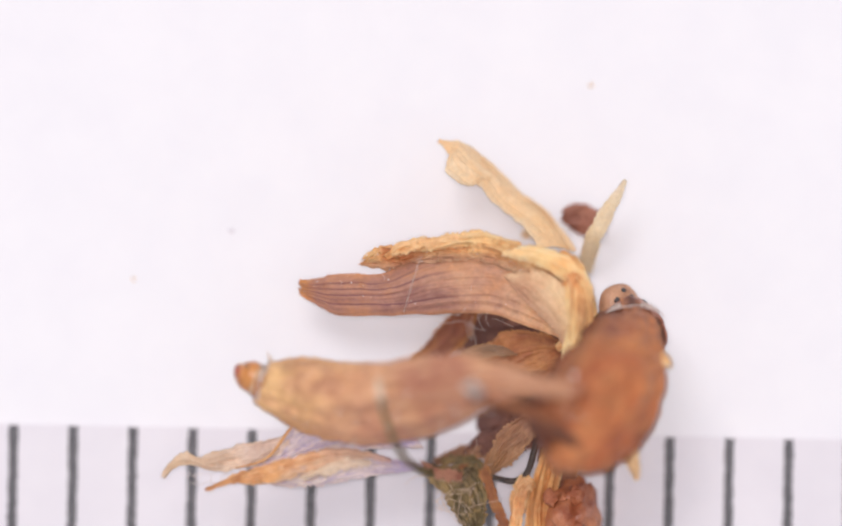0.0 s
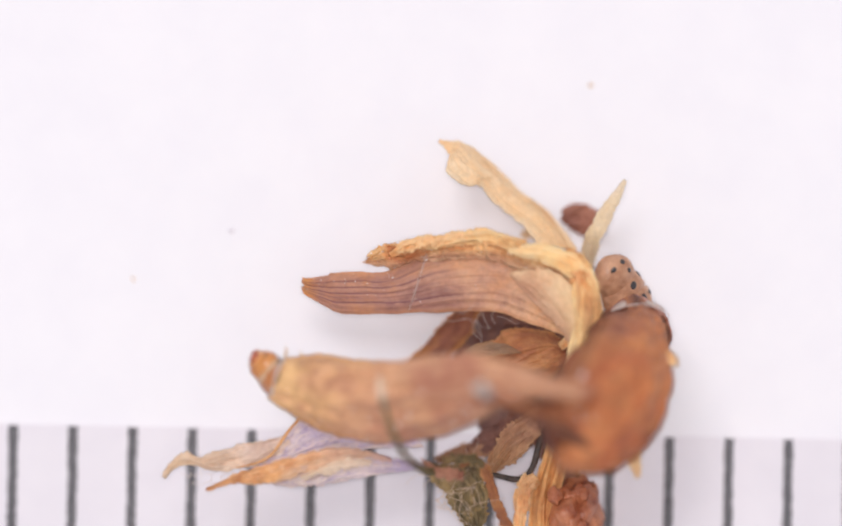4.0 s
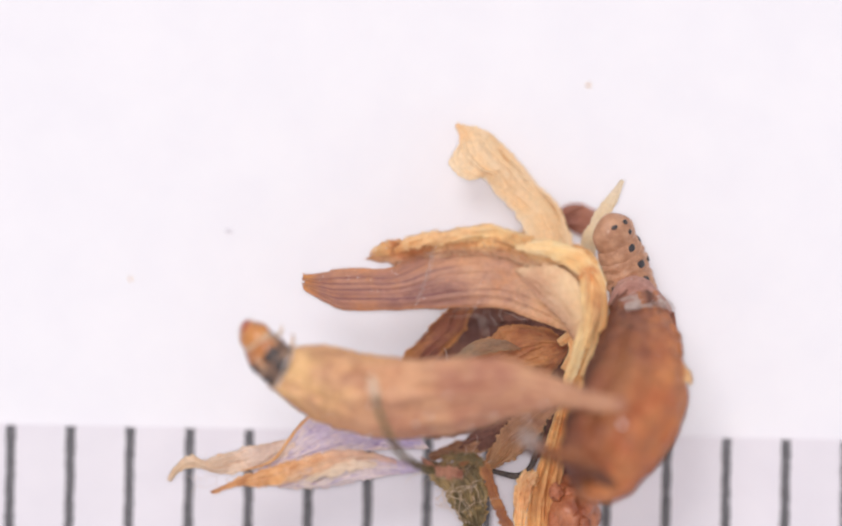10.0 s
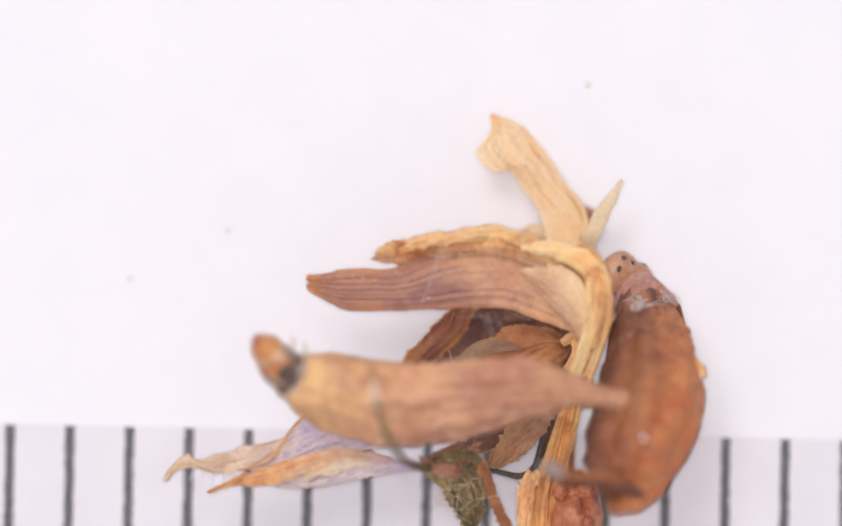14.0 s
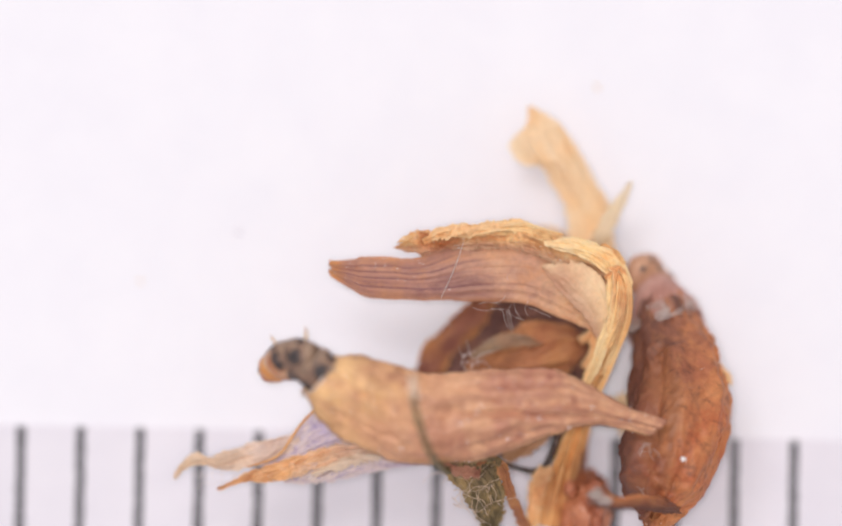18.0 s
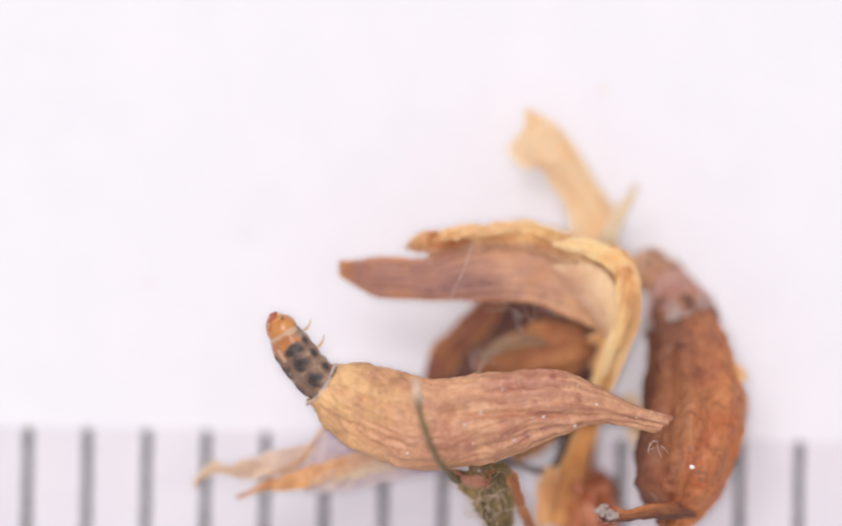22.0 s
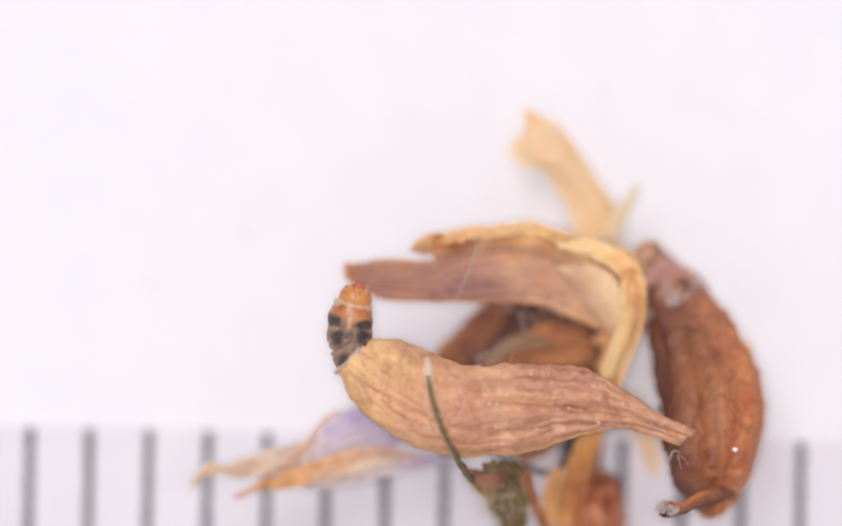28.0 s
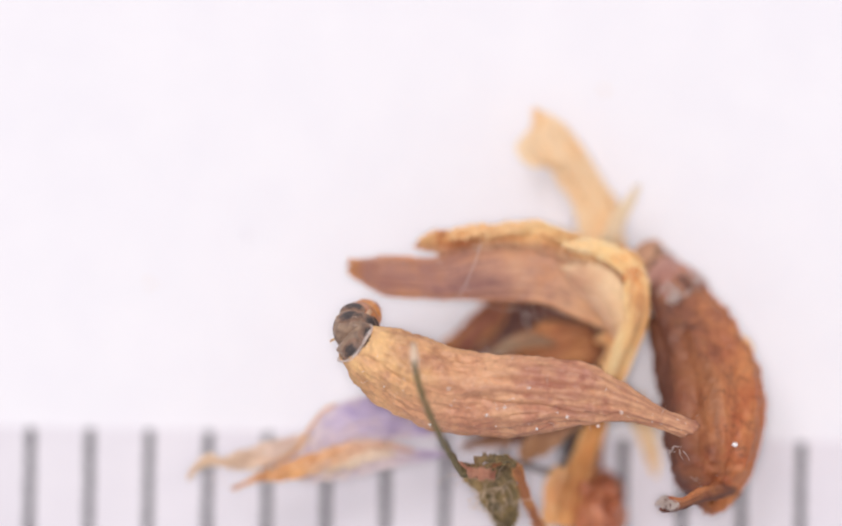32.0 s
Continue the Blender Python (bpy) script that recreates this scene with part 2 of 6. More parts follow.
def node(nt, kind, **values):
    n = nt.nodes.new(kind)
    for key, value in values.items():
        n.inputs[key].default_value = value
    return n


def ramp(nt, source, stops):
    n = nt.nodes.new("ShaderNodeValToRGB")
    e = n.color_ramp.elements
    e[0].position, e[0].color = stops[0]
    e[1].position, e[1].color = stops[-1]
    for pos, col in stops[1:-1]:
        x = e.new(pos)
        x.color = col
    link(nt, source, n.inputs[0])
    return n.outputs[0]


def mixed(nt, factor, a, b, blend="MIX"):
    n = nt.nodes.new("ShaderNodeMix")
    n.data_type, n.blend_type = "RGBA", blend
    for sock, val in ((n.inputs[0], factor), (n.inputs[6], a), (n.inputs[7], b)):
        if isinstance(val, (tuple, float, int)):
            sock.default_value = val
        else:
            link(nt, val, sock)
    return n.outputs[2]


def span(nt, source, lo, hi, to_lo=0.0, to_hi=1.0):
    n = node(nt, "ShaderNodeMapRange")
    for i, v in enumerate((lo, hi, to_lo, to_hi), 1):
        n.inputs[i].default_value = v
    link(nt, source, n.inputs[0])
    return n.outputs[0]


def grey(v):
    return (v, v, v, 1)


def muted(c, k=-0.09, gain=1.0):
    """A slightly richer version of a colour."""
    g = 0.3 * c[0] + 0.5 * c[1] + 0.2 * c[2]
    gain = min(0.93 * gain, 0.9 / max(c[:3]))
    return tuple(max(0.01, gain * h * (a * (1 - k) + g * k)) for a, h in zip(c, (1.02, 0.975, 0.95))) + (1,)


def petal_material(name, along, blotch, vein, edge, edge_amount=0.6, vein_amount=0.6, veins=26.0, through_light=0.25, rough=0.45, blotchy=0.6, relief=1.0, gain=1.0, flank=None, mottle=0.28, crinkle=(16.0, 22.0), fade=(2.0, 3.0), ribs=()):
    """Dried petal tissue: a colour that changes from tip to base, blotches, lengthwise veins, a paler rim and papery relief."""
    along = [(pos, muted(c, gain=gain)) for pos, c in along]
    blotch, vein, edge = (muted(c, gain=gain) for c in (blotch, vein, edge))
    m, nt = nodes_of(name)
    uvm = nt.nodes.new("ShaderNodeUVMap")
    tex = nt.nodes.new("ShaderNodeTexCoord")
    sep = nt.nodes.new("ShaderNodeSeparateXYZ")
    link(nt, uvm.outputs[0], sep.inputs[0])
    warp = node(nt, "ShaderNodeTexNoise", Scale=1100.0, Detail=3.0)
    link(nt, tex.outputs["Object"], warp.inputs["Vector"])
    shifted = node(nt, "ShaderNodeMath")
    shifted.operation = "MULTIPLY_ADD"
    shifted.inputs[1].default_value = 0.35
    link(nt, warp.outputs[0], shifted.inputs[0])
    link(nt, sep.outputs[0], shifted.inputs[2])
    base = ramp(nt, span(nt, shifted.outputs[0], 0.15, 1.2), along)
    big = node(nt, "ShaderNodeTexNoise", Scale=1500.0, Detail=5.0, Roughness=0.6)
    link(nt, tex.outputs["Object"], big.inputs["Vector"])
    col = mixed(nt, span(nt, big.outputs[0], 0.44, 0.6, 0, blotchy), base, blotch)
    wide = node(nt, "ShaderNodeTexNoise", Scale=620.0, Detail=6.0, Roughness=0.62, Distortion=0.8)
    link(nt, tex.outputs["Object"], wide.inputs["Vector"])
    col = mixed(nt, span(nt, wide.outputs[0], 0.5, 0.63, 0, 0.6), col, edge)
    col = mixed(nt, span(nt, wide.outputs[0], 0.48, 0.36, 0, 0.55), col, vein)
    flecks = node(nt, "ShaderNodeTexNoise", Scale=4600.0, Detail=5.0, Roughness=0.65, Distortion=0.5)
    link(nt, tex.outputs["Object"], flecks.inputs["Vector"])
    col = mixed(nt, span(nt, flecks.outputs[0], 0.53, 0.66, 0, mottle), col, edge)
    col = mixed(nt, span(nt, flecks.outputs[0], 0.47, 0.34, 0, 0.8 * mottle), col, vein)
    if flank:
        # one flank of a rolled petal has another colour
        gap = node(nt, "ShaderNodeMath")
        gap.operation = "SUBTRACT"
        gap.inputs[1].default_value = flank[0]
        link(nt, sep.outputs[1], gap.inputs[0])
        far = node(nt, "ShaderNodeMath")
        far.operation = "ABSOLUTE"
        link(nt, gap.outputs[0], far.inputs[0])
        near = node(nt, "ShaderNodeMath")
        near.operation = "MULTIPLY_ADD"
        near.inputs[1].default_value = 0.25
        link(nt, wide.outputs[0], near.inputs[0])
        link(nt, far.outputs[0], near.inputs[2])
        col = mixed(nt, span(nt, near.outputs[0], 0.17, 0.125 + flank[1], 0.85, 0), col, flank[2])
    # veins run along the petal
    fine = nt.nodes.new("ShaderNodeVectorMath")
    fine.operation = "MULTIPLY"
    fine.inputs[1].default_value = (3.2, veins * 0.8, 0.0)
    link(nt, uvm.outputs[0], fine.inputs[0])
    lines = node(nt, "ShaderNodeTexNoise", Scale=1.0, Detail=2.5, Roughness=0.5, Distortion=0.7)
    link(nt, fine.outputs[0], lines.inputs["Vector"])
    middle = node(nt, "ShaderNodeMath")
    middle.operation = "SUBTRACT"
    middle.inputs[1].default_value = 0.5
    link(nt, lines.outputs[0], middle.inputs[0])
    thin = node(nt, "ShaderNodeMath")
    thin.operation = "ABSOLUTE"
    link(nt, middle.outputs[0], thin.inputs[0])
    # veins fade in and out along their way, and end where the petal turns smooth
    strong = node(nt, "ShaderNodeMath")
    strong.operation = "MULTIPLY"
    ending = node(nt, "ShaderNodeMath")
    ending.operation = "MULTIPLY"
    link(nt, span(nt, thin.outputs[0], 0.004, 0.045, vein_amount, 0), ending.inputs[0])
    link(nt, span(nt, shifted.outputs[0], fade[0], fade[1], 1, 0), ending.inputs[1])
    link(nt, ending.outputs[0], strong.inputs[0])
    link(nt, span(nt, big.outputs[0], 0.3, 0.6, 0.25, 1.0), strong.inputs[1])
    col = mixed(nt, strong.outputs[0], col, vein)
    col = mixed(nt, span(nt, lines.outputs[0], 0.52, 0.8, 0, 0.35 * vein_amount), col, vein)
    pale = span(nt, lines.outputs[0], 0.46, 0.26, 0, 0.3 * vein_amount)
    col = mixed(nt, pale, col, edge)
    # single dark ribs at their places across the petal
    bent = node(nt, "ShaderNodeMath")
    bent.operation = "MULTIPLY_ADD"
    bent.inputs[1].default_value = 0.16
    link(nt, wide.outputs[0], bent.inputs[0])
    link(nt, sep.outputs[1], bent.inputs[2])
    for at, strength, start, end in ribs:
        gap = node(nt, "ShaderNodeMath")
        gap.operation = "SUBTRACT"
        gap.inputs[1].default_value = at + 0.08
        link(nt, bent.outputs[0], gap.inputs[0])
        far = node(nt, "ShaderNodeMath")
        far.operation = "ABSOLUTE"
        link(nt, gap.outputs[0], far.inputs[0])
        rib = node(nt, "ShaderNodeMath")
        rib.operation = "MULTIPLY"
        link(nt, span(nt, far.outputs[0], 0.006, 0.028, strength, 0), rib.inputs[0])
        link(nt, span(nt, shifted.outputs[0], end, end + 0.2, 1, 0), rib.inputs[1])
        from_start = node(nt, "ShaderNodeMath")
        from_start.operation = "MULTIPLY"
        link(nt, rib.outputs[0], from_start.inputs[0])
        link(nt, span(nt, shifted.outputs[0], start, start + 0.2, 0, 1), from_start.inputs[1])
        col = mixed(nt, from_start.outputs[0], col, vein)
    # the rim
    off = node(nt, "ShaderNodeMath")
    off.operation = "SUBTRACT"
    off.inputs[1].default_value = 0.5
    link(nt, sep.outputs[1], off.inputs[0])
    side = node(nt, "ShaderNodeMath")
    side.operation = "ABSOLUTE"
    link(nt, off.outputs[0], side.inputs[0])
    rim = node(nt, "ShaderNodeMath")
    rim.operation = "MULTIPLY_ADD"
    rim.inputs[1].default_value = 0.16
    link(nt, big.outputs[0], rim.inputs[0])
    link(nt, side.outputs[0], rim.inputs[2])
    col = mixed(nt, span(nt, rim.outputs[0], 0.47, 0.58, 0, edge_amount), col, edge)
    specks = node(nt, "ShaderNodeTexNoise", Scale=16000.0, Detail=2.0)
    link(nt, tex.outputs["Object"], specks.inputs["Vector"])
    col = mixed(nt, 0.5, col, mixed(nt, span(nt, specks.outputs[0], 0.3, 0.7), grey(0.86), grey(1.12)), "MULTIPLY")
    # papery relief: short broken creases along the petal and an even finer grain
    stretch = nt.nodes.new("ShaderNodeVectorMath")
    stretch.operation = "MULTIPLY_ADD"
    stretch.inputs[1].default_value = (crinkle[0], crinkle[1], 1.0)
    link(nt, uvm.outputs[0], stretch.inputs[0])
    sway = nt.nodes.new("ShaderNodeVectorMath")
    sway.operation = "SCALE"
    sway.inputs[3].default_value = 1.6
    link(nt, wide.outputs[1], sway.inputs[0])
    link(nt, sway.outputs[0], stretch.inputs[2])
    creases = node(nt, "ShaderNodeTexNoise", Scale=1.0, Detail=4.0, Roughness=0.55, Distortion=0.35)
    creases.noise_type = "RIDGED_MULTIFRACTAL"
    link(nt, stretch.outputs[0], creases.inputs["Vector"])
    height = node(nt, "ShaderNodeMath")
    height.operation = "MULTIPLY_ADD"
    height.inputs[1].default_value = 0.25
    link(nt, specks.outputs[0], height.inputs[0])
    link(nt, creases.outputs[0], height.inputs[2])
    bump = node(nt, "ShaderNodeBump", Strength=min(1.0, 0.15 + 1.3 * relief), Distance=0.00003)
    link(nt, height.outputs[0], bump.inputs["Height"])
    skin = node(nt, "ShaderNodeBsdfPrincipled", Roughness=rough + 0.2)
    skin.inputs["Specular IOR Level"].default_value = 0.45
    link(nt, col, skin.inputs["Base Color"])
    link(nt, bump.outputs[0], skin.inputs["Normal"])
    glow = nt.nodes.new("ShaderNodeBsdfTranslucent")
    link(nt, col, glow.inputs["Color"])
    link(nt, bump.outputs[0], glow.inputs["Normal"])
    both = node(nt, "ShaderNodeMixShader", Fac=0.5 * through_light)
    link(nt, skin.outputs[0], both.inputs[1])
    link(nt, glow.outputs[0], both.inputs[2])
    out = nt.nodes.new("ShaderNodeOutputMaterial")
    link(nt, both.outputs[0], out.inputs[0])
    return m


def plain_material(name, a, b, scale=2500.0, rough=0.5, relief=0.3, distance=0.00003, coat=0.0, contrast=(0.35, 0.65), through_light=0.0, grain=6.0):
    """A surface of two mottled colours with fine relief."""
    m, nt = nodes_of(name)
    tex = nt.nodes.new("ShaderNodeTexCoord")
    big = node(nt, "ShaderNodeTexNoise", Scale=scale, Detail=5.0, Roughness=0.6)
    link(nt, tex.outputs["Object"], big.inputs["Vector"])
    col = mixed(nt, span(nt, big.outputs[0], *contrast), a, b)
    small = node(nt, "ShaderNodeTexNoise", Scale=scale * grain, Detail=3.0)
    link(nt, tex.outputs["Object"], small.inputs["Vector"])
    bump = node(nt, "ShaderNodeBump", Strength=relief, Distance=distance)
    link(nt, small.outputs[0], bump.inputs["Height"])
    skin = node(nt, "ShaderNodeBsdfPrincipled", Roughness=rough)
    skin.inputs["Coat Weight"].default_value = coat
    skin.inputs["Coat Roughness"].default_value = 0.25
    link(nt, col, skin.inputs["Base Color"])
    link(nt, bump.outputs[0], skin.inputs["Normal"])
    last = skin.outputs[0]
    if through_light:
        glow = nt.nodes.new("ShaderNodeBsdfTranslucent")
        link(nt, col, glow.inputs["Color"])
        both = node(nt, "ShaderNodeMixShader", Fac=through_light)
        link(nt, last, both.inputs[1])
        link(nt, glow.outputs[0], both.inputs[2])
        last = both.outputs[0]
    out = nt.nodes.new("ShaderNodeOutputMaterial")
    link(nt, last, out.inputs[0])
    return m


PAPER = plain_material("white_paper", lin(233, 232, 236), lin(236, 235, 238), 900.0, 0.85, 0.1, 0.00001)
RULER = plain_material("ruler_white", lin(217, 213, 219), lin(223, 219, 224), 700.0, 0.6, 0.1, 0.00001)
INK = plain_material("tick_ink", lin(84, 83, 86), lin(128, 126, 129), 14000.0, 0.7, 0.3, 0.00001, contrast=(0.4, 0.8))
DESK = plain_material("desk_top", lin(200, 195, 190), lin(215, 210, 205), 60.0, 0.6, 0.1)
MAUVE = petal_material("mauve_petal", [(0, lin(228, 170, 108)), (0.07, lin(212, 156, 110)), (0.13, lin(182, 138, 122)), (0.42, lin(186, 144, 130)), (0.58, lin(214, 172, 144)), (0.72, lin(236, 198, 160)), (1, lin(244, 212, 170))],
                       lin(196, 152, 132), lin(112, 70, 80), lin(214, 160, 118), 0.55, 0.35, 4.0, 0.4, 0.4, relief=0.1, gain=1.04, crinkle=(8.0, 7.0), fade=(0.55, 0.8), mottle=0.14,
                       ribs=((0.22, 0.6, 0, 0.55), (0.36, 0.7, 0, 0.6), (0.5, 0.8, 0, 0.5), (0.6, 0.45, 0, 0.4), (0.72, 0.8, 0, 0.62)))
GOLD = petal_material("golden_petal", [(0, lin(244, 194, 136)), (0.25, lin(226, 168, 116)), (0.5, lin(244, 196, 140)), (0.75, lin(254, 222, 168)), (1, lin(250, 212, 156))],
                      lin(214, 152, 106), lin(160, 96, 68), lin(255, 236, 190), 0.45, 0.25, 5.0, 0.2, 0.3, relief=0.22, blotchy=0.5, gain=1.18, crinkle=(16.0, 10.0))
RUFFLE = petal_material("ruffled_petal", [(0, lin(240, 188, 130)), (0.25, lin(218, 164, 122)), (0.5, lin(238, 190, 142)), (0.75, lin(252, 216, 164)), (1, lin(250, 212, 156))],
                        lin(196, 130, 92), lin(150, 90, 66), lin(255, 232, 180), 0.25, 0.2, 5.0, 0.45, 0.3, relief=0.22, blotchy=0.6, gain=1.12, crinkle=(16.0, 10.0), flank=(1.0, 0.42, lin(200, 154, 132)))
HONEY = petal_material("honey_fold", [(0, lin(253, 222, 166)), (0.5, lin(254, 230, 178)), (1, lin(248, 208, 150))],
                       lin(250, 212, 156), lin(228, 176, 118), lin(255, 244, 208), 0.4, 0.3, 6.0, 0.15, 0.3, relief=0.18, blotchy=0.5, gain=1.25, crinkle=(10.0, 12.0))
CREAM = petal_material("cream_petal", [(0, lin(252, 226, 186)), (0.5, lin(254, 234, 200)), (1, lin(250, 222, 178))],
                       lin(250, 220, 172), lin(240, 202, 150), lin(255, 242, 214), 0.5, 0.10, 5.0, 0.5, 0.38, blotchy=0.5, relief=0.08, gain=1.22, mottle=0.25, crinkle=(10.0, 7.0))
IVORY = petal_material("ivory_sepal", [(0, lin(254, 246, 222)), (1, lin(255, 246, 220))], lin(254, 244, 220), lin(246, 230, 196), lin(255, 250, 238), 0.4, 0.1, 4.0, 0.9, 0.4, blotchy=0.5, relief=0.05, gain=1.3)
TAWNY = petal_material("tawny_petal", [(0, lin(190, 136, 98)), (0.4, lin(180, 122, 88)), (1, lin(160, 106, 82))], lin(194, 138, 98), lin(116, 72, 58), lin(216, 164, 112), 0.6, 0.2, 5.0, 0.3, 0.42, blotchy=0.6, relief=0.25, gain=1.0)
BUDSKIN = petal_material("bud_skin", [(0, lin(160, 112, 96)), (1, lin(138, 94, 82))], lin(170, 124, 106), lin(104, 66, 60), lin(190, 142, 118), 0.4, 0.15, 5.0, 0.3, 0.42, relief=0.2, gain=1.2)
LOBE = petal_material("cream_lobe", [(0, lin(186, 140, 114)), (0.2, lin(202, 158, 126)), (0.42, lin(248, 222, 182)), (1, lin(250, 220, 168))],
                      lin(240, 204, 160), lin(222, 172, 128), lin(250, 228, 190), 0.0, 0.12, 5.0, 0.25, 0.36, blotchy=0.35, relief=0.12, gain=1.12, mottle=0.2, flank=(1.0, 0.75, lin(196, 150, 122)))
CASE = petal_material("tan_case", [(0, lin(248, 210, 156)), (0.26, lin(240, 198, 146)), (0.42, lin(210, 158, 130)), (0.7, lin(190, 134, 114)), (1, lin(156, 100, 86))],
                      lin(216, 164, 132), lin(146, 92, 78), lin(240, 196, 156), 0.3, 0.10, 14.0, 0.2, 0.28, relief=0.32, blotchy=0.6, gain=1.01, mottle=0.45, crinkle=(26.0, 24.0), flank=(0.72, 0.13, lin(222, 174, 122)),
                      ribs=((0.28, 0.45, 0.55, 1.1), (0.34, 0.5, 0.6, 1.0), (0.4, 0.4, 0.45, 0.9), (0.47, 0.5, 0.65, 1.2), (0.53, 0.4, 0.5, 0.8), (0.57, 0.5, 0.7, 1.2), (0.64, 0.4, 0.5, 1.0)))
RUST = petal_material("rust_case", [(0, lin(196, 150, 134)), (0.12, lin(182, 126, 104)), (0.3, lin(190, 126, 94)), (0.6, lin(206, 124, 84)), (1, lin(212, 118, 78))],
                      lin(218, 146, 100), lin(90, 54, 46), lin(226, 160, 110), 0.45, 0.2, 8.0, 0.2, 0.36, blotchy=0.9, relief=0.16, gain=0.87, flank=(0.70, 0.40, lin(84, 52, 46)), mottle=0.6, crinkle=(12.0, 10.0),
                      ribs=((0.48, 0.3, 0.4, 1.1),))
BROWN = petal_material("brown_petal", [(0, lin(184, 128, 100)), (0.3, lin(160, 108, 92)), (1, lin(146, 98, 88))],
                       lin(182, 126, 98), lin(104, 62, 58), lin(226, 170, 112), 0.75, 0.3, 6.0, 0.35, 0.42, relief=0.22, gain=0.97)
# brown-mauve tissue with the shade between the petals put into its colour
SHADE = petal_material("shade_toned_petal", [(0, lin(142, 104, 94)), (1, lin(118, 84, 80))], lin(150, 110, 98), lin(82, 52, 52), lin(176, 126, 102), 0.5, 0.3, 7.0, 0.15, relief=0.25, gain=0.8)
LILAC = petal_material("lilac_petal", [(0, lin(238, 226, 218)), (0.35, lin(226, 218, 230)), (1, lin(200, 190, 226))],
                       lin(240, 232, 228), lin(150, 134, 190), lin(244, 232, 218), 0.5, 0.6, 9.0, 0.4, relief=0.3, blotchy=0.7, gain=1.08)
ORANGE = petal_material("orange_fold", [(0, lin(216, 156, 100)), (0.4, lin(236, 182, 122)), (0.7, lin(230, 190, 160)), (1, lin(216, 194, 206))],
                        lin(244, 210, 168), lin(166, 98, 60), lin(246, 224, 200), 0.4, 0.5, 6.0, 0.35, 0.36, relief=0.3, gain=1.08, crinkle=(10.0, 8.0))
PALE = petal_material("pale_petal", [(0, lin(232, 208, 176)), (0.6, lin(236, 216, 196)), (1, lin(228, 214, 214))], lin(240, 226, 210), lin(190, 160, 136), lin(246, 232, 210), 0.4, 0.4, 7.0, 0.35, relief=0.3, gain=1.08)
STRIP = petal_material("tan_strip", [(0, lin(250, 214, 158)), (0.3, lin(246, 202, 144)), (0.6, lin(236, 186, 126)), (1, lin(226, 172, 116))],
                       lin(226, 172, 118), lin(170, 110, 74), lin(254, 228, 176), 0.5, 0.3, 6.0, 0.2, relief=0.25, gain=1.12, blotchy=0.5)
OLIVE = petal_material("olive_leaf", [(0, lin(150, 124, 98)), (0.4, lin(122, 110, 84)), (1, lin(146, 128, 92))],
                       lin(172, 154, 118), lin(66, 62, 46), lin(204, 176, 124), 0.5, 0.7, 10.0, 0.2, gain=0.9, mottle=0.5)
ROSY = petal_material("rosy_fold", [(0, lin(196, 148, 128)), (1, lin(176, 112, 92))], lin(206, 160, 138), lin(130, 76, 64), lin(222, 180, 150), 0.5, 0.2, 6.0, 0.25)
GREYGREEN = petal_material("grey_green_petal", [(0, lin(166, 136, 108)), (0.5, lin(146, 132, 116)), (1, lin(172, 122, 90))], lin(184, 138, 102), lin(108, 88, 74), lin(190, 156, 118), 0.5, 0.3, 6.0, 0.2, relief=0.3, gain=0.95)
HOOD = petal_material("silked_mauve", [(0, lin(224, 188, 176)), (0.4, lin(210, 166, 152)), (0.8, lin(184, 128, 108)), (1, lin(164, 104, 78))],
                      lin(204, 164, 152), lin(140, 90, 80), lin(220, 188, 178), 0.3, 0.3, 8.0, 0.25, 0.4, relief=0.3)
TAUPE = petal_material("taupe_petal", [(0, lin(184, 140, 104)), (0.5, lin(168, 128, 104)), (1, lin(160, 118, 98))], lin(190, 150, 122), lin(122, 88, 74), lin(206, 166, 128), 0.5, 0.15, 5.0, 0.3, 0.42, relief=0.2, gain=1.05)
STEM = plain_material("dry_stem", lin(84, 76, 46), lin(132, 116, 76), 9000.0, 0.6, 0.5)
DARKSTEM = plain_material("dark_stem", lin(58, 50, 48), lin(84, 70, 62), 9000.0, 0.55, 0.5)
RED = plain_material("red_calyx", lin(172, 92, 62), lin(222, 146, 104), 2600.0, 0.35, 0.8, 0.00006, 0.4, through_light=0.2)
SILK = plain_material("white_silk", lin(222, 206, 196), lin(240, 230, 224), 9000.0, 0.5, 0.3, through_light=0.4)
CRYSTAL = plain_material("white_grain", lin(240, 232, 228), lin(252, 250, 248), 9000.0, 0.25, 0.2)
HEAD = plain_material("amber_head", lin(200, 122, 58), lin(228, 164, 98), 3800.0, 0.36, 0.2, coat=0.3, through_light=0.12)
FACE = plain_material("red_brown_face", lin(150, 70, 44), lin(186, 96, 62), 6000.0, 0.3, 0.2, coat=0.5)
BODY = plain_material("tan_larva_skin", lin(126, 102, 86), lin(186, 156, 130), 5200.0, 0.42, 0.7, 0.00004, coat=0.2, through_light=0.12)
SHIELD = plain_material("amber_shield", lin(168, 96, 46), lin(206, 140, 84), 4200.0, 0.32, 0.3, coat=0.4)
COLLAR = plain_material("pale_collar", lin(204, 164, 128), lin(222, 188, 154), 4200.0, 0.35, 0.2, coat=0.3, through_light=0.15)


